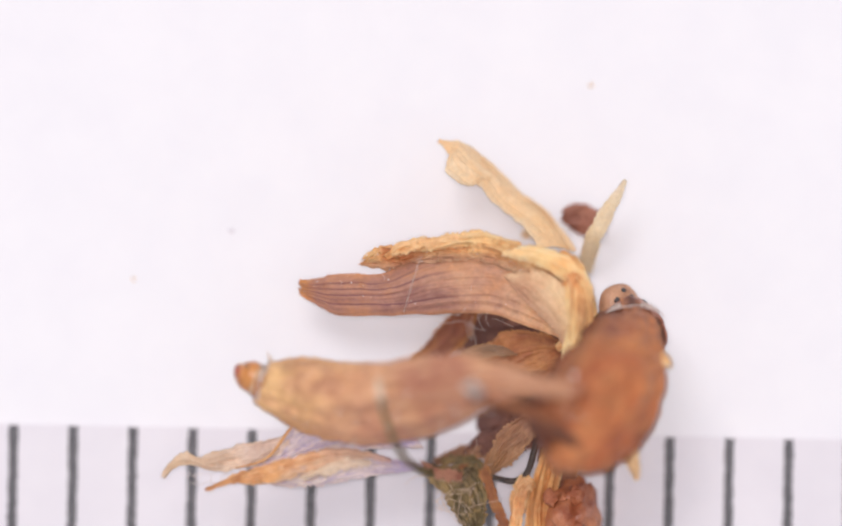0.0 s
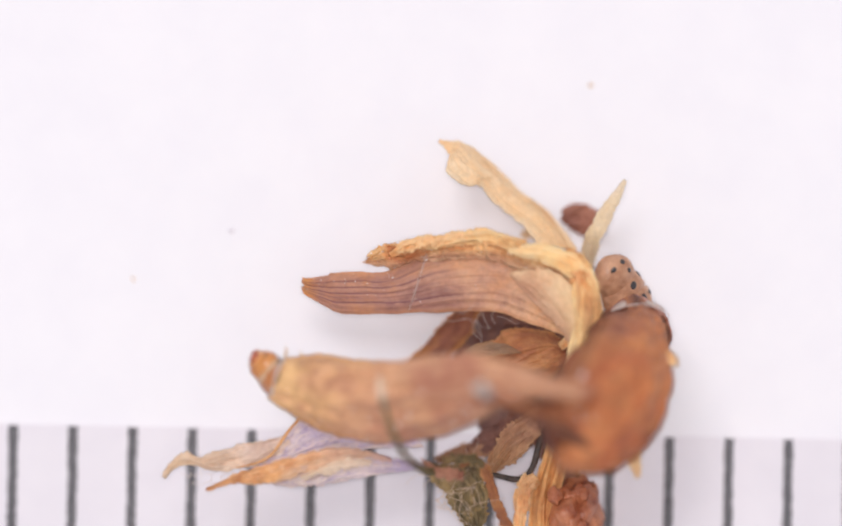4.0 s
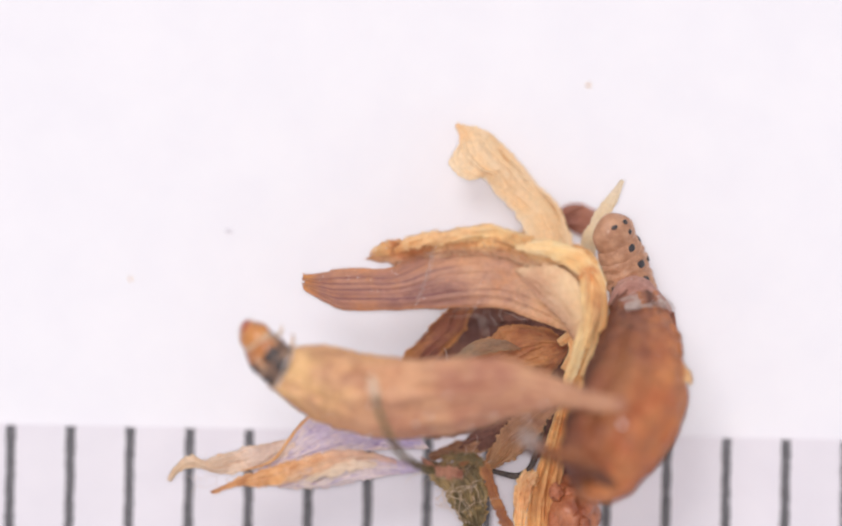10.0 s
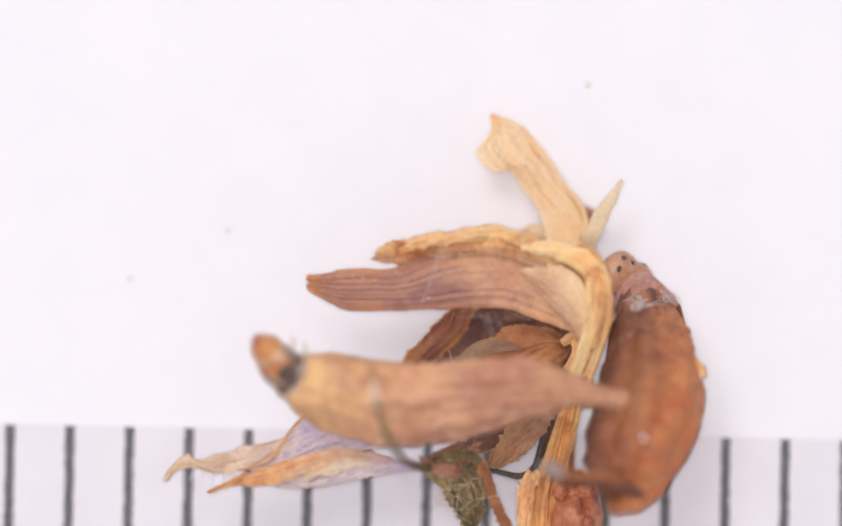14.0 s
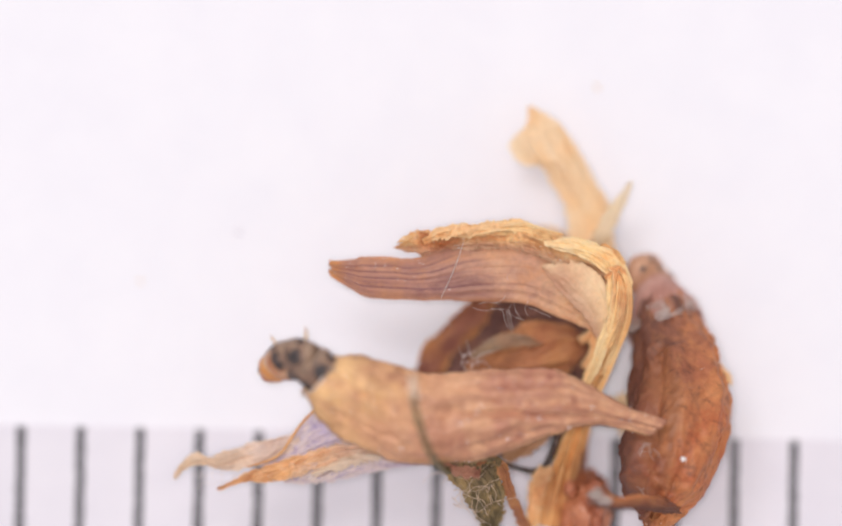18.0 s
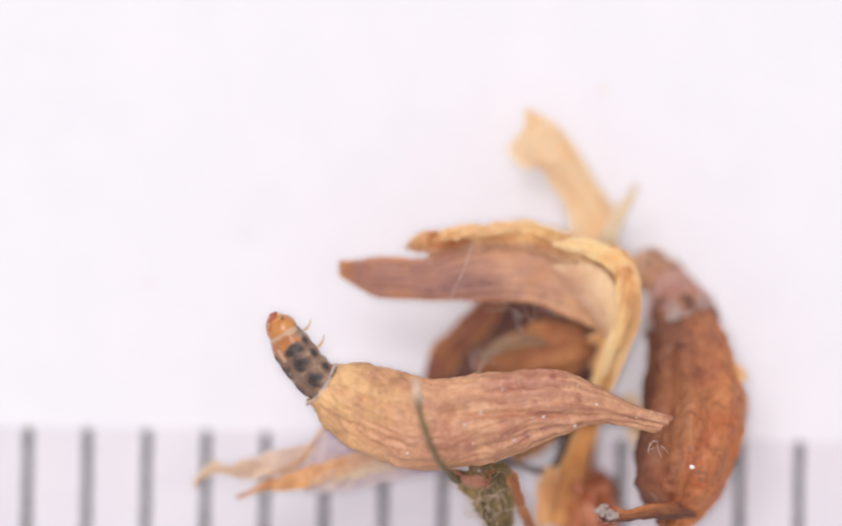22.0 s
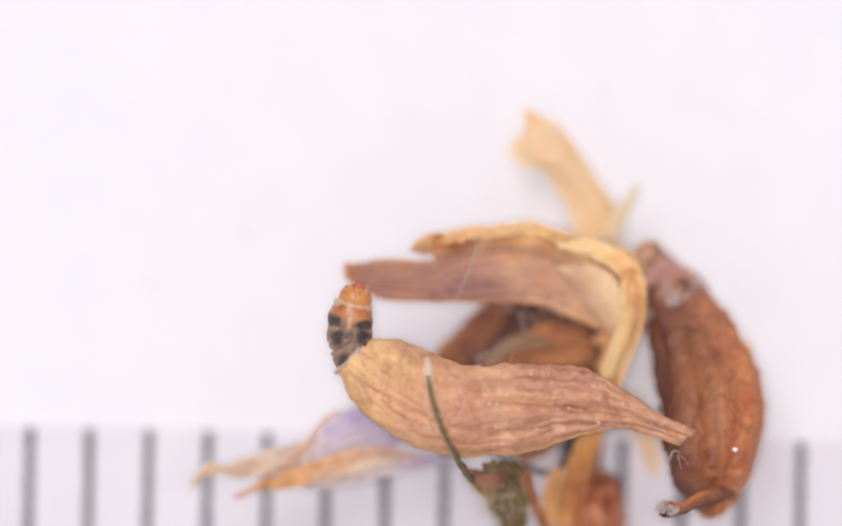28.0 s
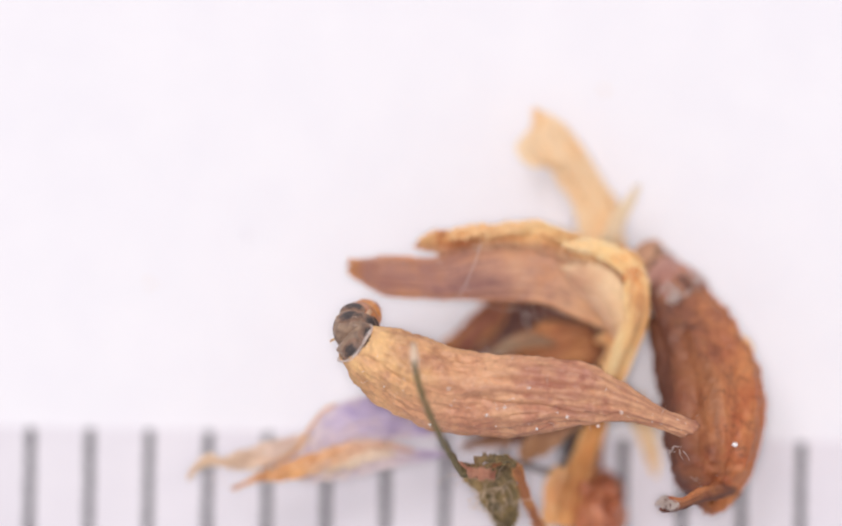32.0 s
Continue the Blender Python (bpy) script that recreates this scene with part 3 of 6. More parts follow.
def plate_material(name, dark, skin):
    """Dark hard plates whose uneven rims fade into the skin."""
    m, nt = nodes_of(name)
    tex = nt.nodes.new("ShaderNodeTexCoord")
    uvm = nt.nodes.new("ShaderNodeUVMap")
    away = nt.nodes.new("ShaderNodeVectorMath")
    away.operation = "DISTANCE"
    away.inputs[1].default_value = (0.5, 0.5, 0.0)
    link(nt, uvm.outputs[0], away.inputs[0])
    patchy = node(nt, "ShaderNodeTexNoise", Scale=6500.0, Detail=5.0, Roughness=0.65)
    link(nt, tex.outputs["Object"], patchy.inputs["Vector"])
    rim = node(nt, "ShaderNodeMath")
    rim.operation = "MULTIPLY_ADD"
    rim.inputs[1].default_value = 1.0
    link(nt, patchy.outputs[0], rim.inputs[0])
    link(nt, away.outputs[1], rim.inputs[2])
    col = mixed(nt, span(nt, rim.outputs[0], 0.74, 1.02), mixed(nt, span(nt, patchy.outputs[0], 0.35, 0.7), dark, lin(96, 84, 80)), skin)
    bump = node(nt, "ShaderNodeBump", Strength=0.4, Distance=0.00001)
    link(nt, patchy.outputs[0], bump.inputs["Height"])
    shine = node(nt, "ShaderNodeBsdfPrincipled", Roughness=0.6)
    shine.inputs["Coat Weight"].default_value = 0.0
    link(nt, col, shine.inputs["Base Color"])
    link(nt, bump.outputs[0], shine.inputs["Normal"])
    out = nt.nodes.new("ShaderNodeOutputMaterial")
    link(nt, shine.outputs[0], out.inputs[0])
    return m


PLATE = plate_material("black_brown_plate", lin(34, 31, 33), lin(140, 108, 88))
BLACK = plain_material("black_plate", lin(40, 37, 40), lin(70, 66, 68), 7000.0, 0.3, 0.3, coat=0.4)
LEG = plain_material("pale_leg", lin(222, 184, 130), lin(238, 212, 166), 7000.0, 0.4, 0.3, through_light=0.25)
SPOTSKIN = plain_material("brown_larva_skin", lin(172, 122, 90), lin(206, 158, 124), 5200.0, 0.42, 0.7, 0.00004, coat=0.2)


# ---- paper, desk and ruler ----
def slab(x0, x1, y0, y1, z0, z1, bevel=0.0):
    bm = bmesh.new()
    bmesh.ops.create_cube(bm, size=1.0)
    for v in bm.verts:
        v.co = Vector(((x0 + x1) / 2 + v.co.x * (x1 - x0), (y0 + y1) / 2 + v.co.y * (y1 - y0), (z0 + z1) / 2 + v.co.z * (z1 - z0)))
    if bevel:
        bmesh.ops.bevel(bm, geom=bm.edges[:], offset=bevel, segments=2, affect="EDGES")
    return bm


def build_ground():
    desk = thing("desk", (0, 0, -30.0), "pale laminate desk top under the paper", "desk", kind="structure")
    part("desk_top", slab(-600, 600, -400, 400, -30.0, 0.02, 2.0), DESK, desk, smooth=False)
    sheet = thing("backdrop_paper", (0, 0, 0.02), "plain white paper sheet under the specimen", "paper", kind="structure")
    part("sheet", slab(-148, 148, -105, 105, 0.02, 0.22), PAPER, sheet, smooth=False)
    specks = [(-3.179, 0.542, 0.22), (2.854, 2.98, 0.22), (-4.823, -0.271, 0.22)]
    for i, p in enumerate(specks):
        dust = thing("dust_speck", p, "tiny grey dust speck on the white paper", "dust", "dust on the paper")
        part("grain", lump((p[0], p[1], 0.24), (0.05 - 0.012 * i, 0.035, 0.02), 0.3, seed=i), PALE if i else RULER, dust)


def build_ruler():
    """A millimetre scale, turned by one degree; its ticks start at its upper edge."""
    edge, tilt = (-6.826, -2.7, 0.30), radians(-1.08)
    ruler = thing("ruler", (edge[0], edge[1], 0.22), "white millimetre ruler with thin black ticks lying on the paper", "ruler")
    turn = Matrix.Translation(edge) @ Matrix.Rotation(tilt, 4, "Z") @ Matrix.Translation(-Vector(edge))
    bm = slab(edge[0] - 30, edge[0] + 70, edge[1] - 24, edge[1] + 0.0, 0.222, 0.31, 0.012)
    bm.transform(turn)
    part("scale_body", bm, RULER, ruler, smooth=False)
    rng = random.Random(4)
    for i in range(-6, 24):
        x = edge[0] + i * 1.0
        bm = bmesh.new()
        rows = []
        for k in range(57):
            y = edge[1] - 0.016 - k * 0.06
            x0, x1 = x - 0.078 + rng.uniform(-0.013, 0.013), x + 0.078 + rng.uniform(-0.013, 0.013)
            rows.append([bm.verts.new(p) for p in ((x0, y, 0.30), (x0, y, 0.324), (x1, y, 0.324), (x1, y, 0.30))])
        for a, b in zip(rows, rows[1:]):
            for k in range(4):
                bm.faces.new((a[k], a[(k + 1) % 4], b[(k + 1) % 4], b[k]))
        bm.faces.new(rows[0])
        bm.faces.new(rows[-1][::-1])
        bm.transform(turn)
        part("tick", bm, INK, ruler, smooth=False)


# ---- the dried flower head ----
FLOWER_BEND, FLOWER_TIP = (3.02, -0.152, 2.5), (-1.834, -0.358, 2.2)


def build_flower():
    fl = thing("dried_flower", FLOWER_BEND, "withered brown flower head with curled mauve and golden petals", "flower")
    long_petal = part("petal", blade([(-1.91, -0.18, 2.15), (-1.78, -0.19, 2.218), (-1.52, -0.15, 2.26), (-1.409, -0.103, 2.286), (-0.964, -0.087, 2.336), (-0.476, -0.076, 2.382), (0.23, 0.255, 2.414), (0.99, 0.364, 2.436), (1.641, 0.309, 2.441), (2.184, 0.092, 2.418), (2.618, -0.261, 2.382), (2.809, -0.749, 2.291), (2.755, -1.292, 2.2)],
         [(-1.91, -0.43, 2.15), (-1.736, -0.548, 2.195), (-1.453, -0.706, 2.241), (-1.181, -0.793, 2.286), (-0.53, -0.787, 2.332), (0.23, -0.76, 2.364), (0.881, -0.738, 2.386), (1.424, -0.776, 2.391), (1.858, -0.923, 2.368), (2.238, -1.048, 2.336), (2.51, -1.184, 2.268), (2.63, -1.357, 2.2)],
         0.13, 0.055, 3.0, 0.007, 0.02, 0.05, seed=2.0, nu=220, nv=100, torn=0.12, run=0.9), MAUVE, fl, "long mauve-brown petal with dark veins and orange rim")
    ruffled = part("petal", blade([(-0.79, 0.174, 2.45), (-0.627, 0.336, 2.469), (-0.475, 0.391, 2.488), (-0.177, 0.326, 2.508), (0.121, 0.418, 2.527), (0.393, 0.526, 2.546), (0.827, 0.542, 2.565), (1.206, 0.629, 2.585), (1.532, 0.526, 2.6), (2.074, 0.336, 2.6), (2.454, 0.239, 2.6), (2.78, 0.092, 2.577), (3.024, -0.152, 2.538), (3.079, -0.532, 2.5)],
         [(-0.79, 0.081, 2.45), (-0.503, 0.033, 2.477), (-0.313, -0.033, 2.504), (-0.041, 0.022, 2.529), (0.23, 0.119, 2.552), (0.555, 0.141, 2.575), (0.989, 0.119, 2.592), (1.315, 0.065, 2.608), (1.749, -0.022, 2.622), (2.074, -0.098, 2.629), (2.399, -0.195, 2.637), (2.616, -0.369, 2.631), (2.725, -0.64, 2.615), (2.779, -0.966, 2.6)],
         0.16, 0.09, 2.6, 0.026, 0.09, 0.15, seed=5.0, nu=300, nv=90, torn=0.2, run=7.0, crumple=0.10), RUFFLE, fl, "ruffled golden petal with a crumpled upper rim")
    part("petal", blade([(-0.177, 0.336, 2.68), (0.121, 0.428, 2.68), (0.393, 0.542, 2.68), (0.826, 0.564, 2.68), (1.206, 0.645, 2.68), (1.531, 0.542, 2.68), (1.911, 0.401, 2.68)],
         [(-0.258, 0.206, 2.72), (0.121, 0.271, 2.72), (0.447, 0.347, 2.72), (0.826, 0.412, 2.72), (1.26, 0.477, 2.72), (1.586, 0.423, 2.72), (1.911, 0.358, 2.72)],
         0.25, 0.09, 1.6, 0.026, 0.10, 0.14, seed=105.0, nu=220, nv=36, run=7.0, crumple=0.05), GOLD, fl, "crumpled dark-spotted rim")
    part("petal", blade([(1.60, -0.10, 2.60), (1.95, 0.0, 2.65), (2.2, 0.0, 2.69), (2.45, -0.12, 2.73), (2.68, -0.38, 2.75), (2.80, -0.75, 2.70), (2.76, -1.07, 2.64), (2.70, -1.4, 2.56)],
         [(1.62, -0.16, 2.57), (1.85, -0.42, 2.58), (2.03, -0.6, 2.60), (2.2, -0.78, 2.60), (2.38, -0.95, 2.58), (2.52, -1.14, 2.55), (2.58, -1.28, 2.52), (2.6, -1.41, 2.5)],
         0.06, 0.02, 2.0, 0.006, 0.03, 0.03, seed=7.0, nu=120, nv=50), LOBE, fl, "smooth cream petal lobe")
    part("petal", blade([(2.93, -0.18, 3.0), (3.03, -0.5, 2.96), (3.05, -0.95, 2.8), (2.94, -1.4, 2.6), (2.78, -1.85, 2.36), (2.64, -2.3, 2.12), (2.55, -2.8, 1.92)],
         [(2.99, -0.15, 2.9), (3.10, -0.5, 2.86), (3.12, -0.95, 2.7), (3.0, -1.4, 2.5), (2.83, -1.85, 2.27), (2.68, -2.3, 2.04), (2.58, -2.8, 1.86)],
         0.5, 0.02, 1.2, 0.012, 0.02, 0.03, seed=111.0, nu=150, nv=16), STRIP, fl, "pale crisp fold along the bend")
    part("petal", blade([(2.68, -0.10, 3.02), (2.77, -0.18, 3.06), (2.78, -0.42, 3.03), (2.76, -0.8, 2.93), (2.72, -1.15, 2.8)],
         [(2.74, -0.10, 2.95), (2.84, -0.2, 2.97), (2.84, -0.45, 2.95), (2.81, -0.82, 2.86), (2.75, -1.18, 2.74)],
         0.4, 0.03, 1.4, 0.014, 0.03, 0.03, seed=113.0, nu=110, nv=20), GOLD, fl, "curled golden-brown rim of the bend")
    part("petal", blade([(2.516, 0.251, 2.7), (2.766, 0.089, 2.745), (2.838, -0.268, 2.63), (2.75, -0.806, 2.46), (2.59, -1.344, 2.22), (2.448, -1.927, 2), (2.306, -2.466, 1.86), (2.145, -2.987, 1.785), (1.983, -3.462, 1.74), (1.849, -3.947, 1.69), (1.805, -4.442, 1.6)],
         [(2.65, 0.313, 2.7), (2.945, 0.107, 2.745), (3.089, -0.268, 2.63), (3.162, -0.851, 2.46), (3.011, -1.389, 2.22), (2.753, -1.999, 2), (2.673, -2.466, 1.86), (2.566, -3.031, 1.785), (2.441, -3.462, 1.74), (2.352, -3.992, 1.69), (2.271, -4.442, 1.6)],
         0.35, 0.11, 2.6, 0.022, 0.03, 0.05, seed=12.0, nu=260, nv=80, run=1.2), STRIP, fl, "long tan strip bending down to the base")
    part("petal", blade([(2.658, -0.018, 2.9), (2.693, -0.268, 2.917), (2.694, -0.537, 2.873), (2.73, -0.895, 2.775), (2.641, -1.253, 2.633), (2.535, -1.63, 2.467), (2.447, -1.881, 2.3), (2.36, -2.25, 2.06), (2.30, -2.6, 1.9)],
         [(2.836, 0.018, 2.92), (2.89, -0.268, 2.97), (2.899, -0.581, 2.927), (2.909, -0.984, 2.825), (2.802, -1.387, 2.667), (2.669, -1.791, 2.467), (2.572, -2.015, 2.3), (2.47, -2.32, 2.06), (2.38, -2.62, 1.88)],
         0.3, 0.07, 1.8, 0.018, 0.02, 0.04, seed=9.0, nu=140, nv=40, run=1.0), HONEY, fl, "honey-coloured folded strip at the bend")
    part("petal", blade([(2.711, -0.089, 2.95), (2.854, -0.054, 3), (2.943, -0.268, 2.95), (2.962, -0.626, 2.85), (2.945, -0.984, 2.7), (2.857, -1.388, 2.5), (2.697, -1.881, 2.3)],
         [(2.8, -0.268, 2.95), (2.943, -0.089, 3), (3.069, -0.268, 2.9), (3.123, -0.581, 2.8), (3.16, -0.913, 2.65), (3.036, -1.343, 2.5), (2.805, -1.881, 2.3)],
         0.3, 0.07, 1.8, 0.018, 0.02, 0.04, seed=103.0, nu=140, nv=40, run=1.0), GOLD, fl, "rust-edged golden fold")
    part("petal", blade([(1.62, 0.286, 2.8), (2.067, 0.376, 2.88), (2.514, 0.25, 2.9), (2.828, 0.045, 2.892), (2.98, -0.179, 2.864), (3.052, -0.492, 2.8)],
         [(1.62, 0.233, 2.85), (2.067, 0.107, 2.93), (2.425, -0.018, 2.95), (2.657, -0.197, 2.938), (2.765, -0.402, 2.896), (2.837, -0.671, 2.8)],
         0.2, 0.09, 2.4, 0.02, 0.04, 0.06, seed=101.0, nu=120, nv=50, run=2.0), HONEY, fl, "honey-coloured folded rim at the bend")
    part("petal", petal([(2.544, -2.784, 1.3, 0.126), (2.437, -3.323, 1.2, 0.216), (2.403, -3.955, 0.9, 0.306), (2.352, -4.59, 0.75, 0.324)], 0.9, 0.05, 0.05, seed=14.0), BROWN, fl)
    part("petal", petal([(1.846, 0.34, 2.8, 0.072), (2.248, 0.215, 2.88, 0.18), (2.677, 0.036, 2.92, 0.216), (2.981, -0.268, 2.9, 0.18), (3.036, -0.716, 2.8, 0.108)],
         1.1, 0.10, 0.03, 3.0, 0.2, lean=(15, -10), seed=101.0, nu=90, nv=34), HONEY, fl, "honey-coloured folded rim at the bend")
    part("petal", petal([(2.65, -0.268, 2.98, 0.045), (2.819, -0.161, 3, 0.09), (2.945, -0.358, 3, 0.117), (2.927, -0.894, 2.9, 0.108), (2.768, -1.432, 2.65, 0.081)],
         1.2, 0.08, 0.05, 3.0, 0.2, lean=(-20, 20), seed=103.0, nu=80), GOLD, fl, "rust-edged golden fold")
    part("petal", petal([(-0.391, 0.179, 2.6, 0.054), (-0.078, 0.34, 2.66, 0.126), (0.37, 0.394, 2.7, 0.126), (0.907, 0.483, 2.72, 0.144), (1.443, 0.447, 2.72, 0.126)],
         1.0, 0.12, 0.07, 3.0, 0.35, lean=(20, 0), seed=105.0, nu=90), GOLD, fl, "crumpled dark-spotted rim")
    # petals below
    part("petal", blade([(0.535, -0.676, 1.3), (0.313, -0.96, 1.2), (-0.03, -1.338, 1.1), (-0.27, -1.66, 0.95), (-0.33, -2.049, 0.85), (-0.25, -2.428, 0.75)],
         [(0.937, -0.7, 1.1), (0.819, -1.078, 1.05), (0.521, -1.41, 0.95), (0.251, -1.694, 0.85), (0.133, -2.049, 0.75), (0.18, -2.428, 0.7)],
         0.05, 0.09, 3.0, 0.022, 0.05, 0.06, rim=0.12, seed=15.0, run=1.4), BROWN, fl, "reddish brown petal with an orange rim")
    # dark sheets closing the gaps; the hollow's shade is in their colour
    part("petal", petal([(0.192, -2.077, 0.6, 0.27), (0.912, -1.44, 0.8, 0.541), (1.811, -1.17, 0.9, 0.676), (2.71, -1.349, 0.9, 0.541)], -0.4, 0.08, 0.05, seed=17.0, nu=50, crumple=0.10), SHADE, fl, "brown inner petal with the hollow's shade in its dark colour")
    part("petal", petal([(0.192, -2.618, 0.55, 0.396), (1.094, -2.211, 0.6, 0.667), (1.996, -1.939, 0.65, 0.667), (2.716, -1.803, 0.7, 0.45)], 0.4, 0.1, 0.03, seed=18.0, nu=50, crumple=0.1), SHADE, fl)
    part("petal", blade([(0.606, -1.692, 1.2), (0.936, -1.422, 1.367), (1.243, -1.205, 1.5), (1.503, -1.034, 1.575), (1.927, -1.044, 1.6), (2.305, -1.157, 1.583), (2.533, -1.313, 1.5)],
         [(0.558, -2.047, 1.2), (1.031, -2.046, 1.45), (1.455, -2.092, 1.567), (1.833, -2.092, 1.6), (2.164, -1.951, 1.567), (2.377, -1.691, 1.483), (2.533, -1.408, 1.4)],
         0.22, 0.09, 3.0, 0.022, 0.05, 0.06, seed=19.0, nv=70), TAWNY, fl, "curled tawny petal with a ragged rim")
    part("petal", petal([(1.359, -1.042, 1.2, 0.09), (1.673, -0.988, 1.35, 0.198), (2.077, -0.988, 1.4, 0.234), (2.49, -1.096, 1.3, 0.144)], 0.8, 0.12, 0.02, fray=0.3, seed=119.0, crumple=0.1), SHADE, fl, "mauve inner petal with shade in its dark colour")
    part("petal", blade([(0.534, -1.676, 1.7), (0.817, -1.392, 1.85), (1.124, -1.26, 1.95), (1.43, -1.288, 1.95), (1.714, -1.406, 1.9)],
         [(0.605, -1.737, 1.75), (0.982, -1.562, 1.95), (1.289, -1.486, 2), (1.548, -1.458, 2), (1.737, -1.439, 1.9)],
         0.2, 0.03, 2.0, 0.010, 0.03, 0.03, seed=21.0, nu=100, nv=36), GREYGREEN, fl, "grey-green petal rim")
    part("petal", petal([(2.362, -1.345, 1.75, 0.072), (2.558, -1.237, 1.9, 0.09), (2.612, -1.479, 1.95, 0.09), (2.451, -1.794, 1.8, 0.072)], 0.6, 0.04, 0.02, seed=23.0), GOLD, fl)
    part("petal", blade([(1.148, -3.319, 1.7), (1.336, -2.893, 1.9), (1.548, -2.632, 2.1), (1.877, -2.443, 2.2), (2.255, -2.278, 2.2)],
         [(1.29, -3.461, 1.7), (1.69, -3.214, 1.9), (1.949, -2.948, 2.1), (2.137, -2.702, 2.2), (2.349, -2.395, 2.2)],
         0.2, 0.09, 2.4, 0.022, 0.06, 0.08, seed=25.0, nu=120, nv=60), TAUPE, fl, "pale brown crumpled petal")
    part("petal", petal([(0.216, -3.26, 1.2, 0.072), (0.593, -3.134, 1.3, 0.135), (1.042, -3.043, 1.4, 0.162), (1.446, -2.9, 1.4, 0.126)], 0.9, 0.12, 0.02, 3.0, 0.4, seed=128.0, crumple=0.1), TAUPE, fl)
    # shade is painted into this petal and the next SHADE ones too
    part("petal", petal([(0.755, -3.17, 1.3, 0.126), (1.041, -2.971, 1.5, 0.216), (1.4, -2.791, 1.6, 0.234), (1.669, -2.521, 1.6, 0.18)], 0.9, 0.14, 0.08, seed=28.0, crumple=0.10), SHADE, fl, "mauve crumpled petal with shade in its dark colour")
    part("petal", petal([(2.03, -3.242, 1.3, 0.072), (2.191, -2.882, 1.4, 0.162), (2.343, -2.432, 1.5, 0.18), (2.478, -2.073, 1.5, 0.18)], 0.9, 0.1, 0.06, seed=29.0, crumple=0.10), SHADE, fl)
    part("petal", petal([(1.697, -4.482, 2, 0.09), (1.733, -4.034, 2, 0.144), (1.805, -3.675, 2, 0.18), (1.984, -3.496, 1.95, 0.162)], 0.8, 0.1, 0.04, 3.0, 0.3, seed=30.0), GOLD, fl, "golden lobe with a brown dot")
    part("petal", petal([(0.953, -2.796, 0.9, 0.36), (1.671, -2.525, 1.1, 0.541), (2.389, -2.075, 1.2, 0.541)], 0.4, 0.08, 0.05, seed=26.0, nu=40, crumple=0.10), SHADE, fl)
    part("petal", petal([(3.575, -3.545, 0.7, 0.036), (3.501, -3.238, 0.7, 0.126), (3.337, -2.787, 0.9, 0.18), (3.067, -2.247, 1, 0.198)], 0.5, 0.03, 0.02, seed=27.0), CREAM, fl, "narrow cream petal tip")
    base = part("calyx", lump((2.584, -4.273, 1.35), (0.44, 0.75, 0.85), 0.22, 2.6, 3.0, 40, -8), RED, fl, "reddish brown knobbly calyx")
    rng = random.Random(6)
    for i in range(9):
        c = Vector((2.576, -4.124, 1.95)) + Vector((rng.uniform(-0.32, 0.32), rng.uniform(-0.5, 0.5), rng.uniform(-0.05, 0.22)))
        part("bump", lump(c - Vector((0, 0, 0.07)), (0.12, 0.14, 0.10), 0.5, 2.0, i, 16), RED, base)
    part("stamen", rod([(0.919, -3.394, 1.9, 0.027), (1.368, -3.502, 1.9, 0.045), (1.682, -3.556, 1.9, 0.054), (1.906, -3.394, 1.9, 0.054), (2.04, -2.964, 1.9, 0.054), (2.193, -2.471, 1.8, 0.045)], 8, 0.15), DARKSTEM, fl, "thin black bent filament")
    dusted(fl, long_petal, 40, 0.008, 63, 8)
    dusted(fl, ruffled, 40, 0.008, 64, 10)
    # loose silk on the petals
    rng = random.Random(12)
    starts = []
    for i in range(12):
        starts.append((Vector((1.13, -0.805, 2.75)) + Vector((rng.uniform(-0.35, 0.35), rng.uniform(-0.18, 0.12), rng.uniform(-0.1, 0.1))), (rng.uniform(-1, 1), rng.uniform(-1, 0.3), 0.1)))
    part("silk", hairs(starts, 0.34, 0.003, 0.9, 3), SILK, fl, "fine white silk threads")
    starts = [(Vector((0.52, -1.74, 2.05)) + Vector((rng.uniform(-0.15, 0.15), rng.uniform(-0.1, 0.1), rng.uniform(0, 0.1))), (rng.uniform(-1, 1), rng.uniform(-1, 1), 0.3)) for _ in range(16)]
    part("silk", hairs(starts, 0.3, 0.006, 1.2, 5), SILK, fl, "knot of dull white silk threads")
    part("silk", rod([(0.262, 0.224, 2.95, 0.005), (0.173, -0.089, 3, 0.007), (0.066, -0.402, 2.95, 0.007), (-0.06, -0.734, 2.75, 0.005)], 4), SILK, fl)


STRIP_BASE, STRIP_TIP = (2.529, 0.288, 0.9), (0.839, 2.247, 0.9)


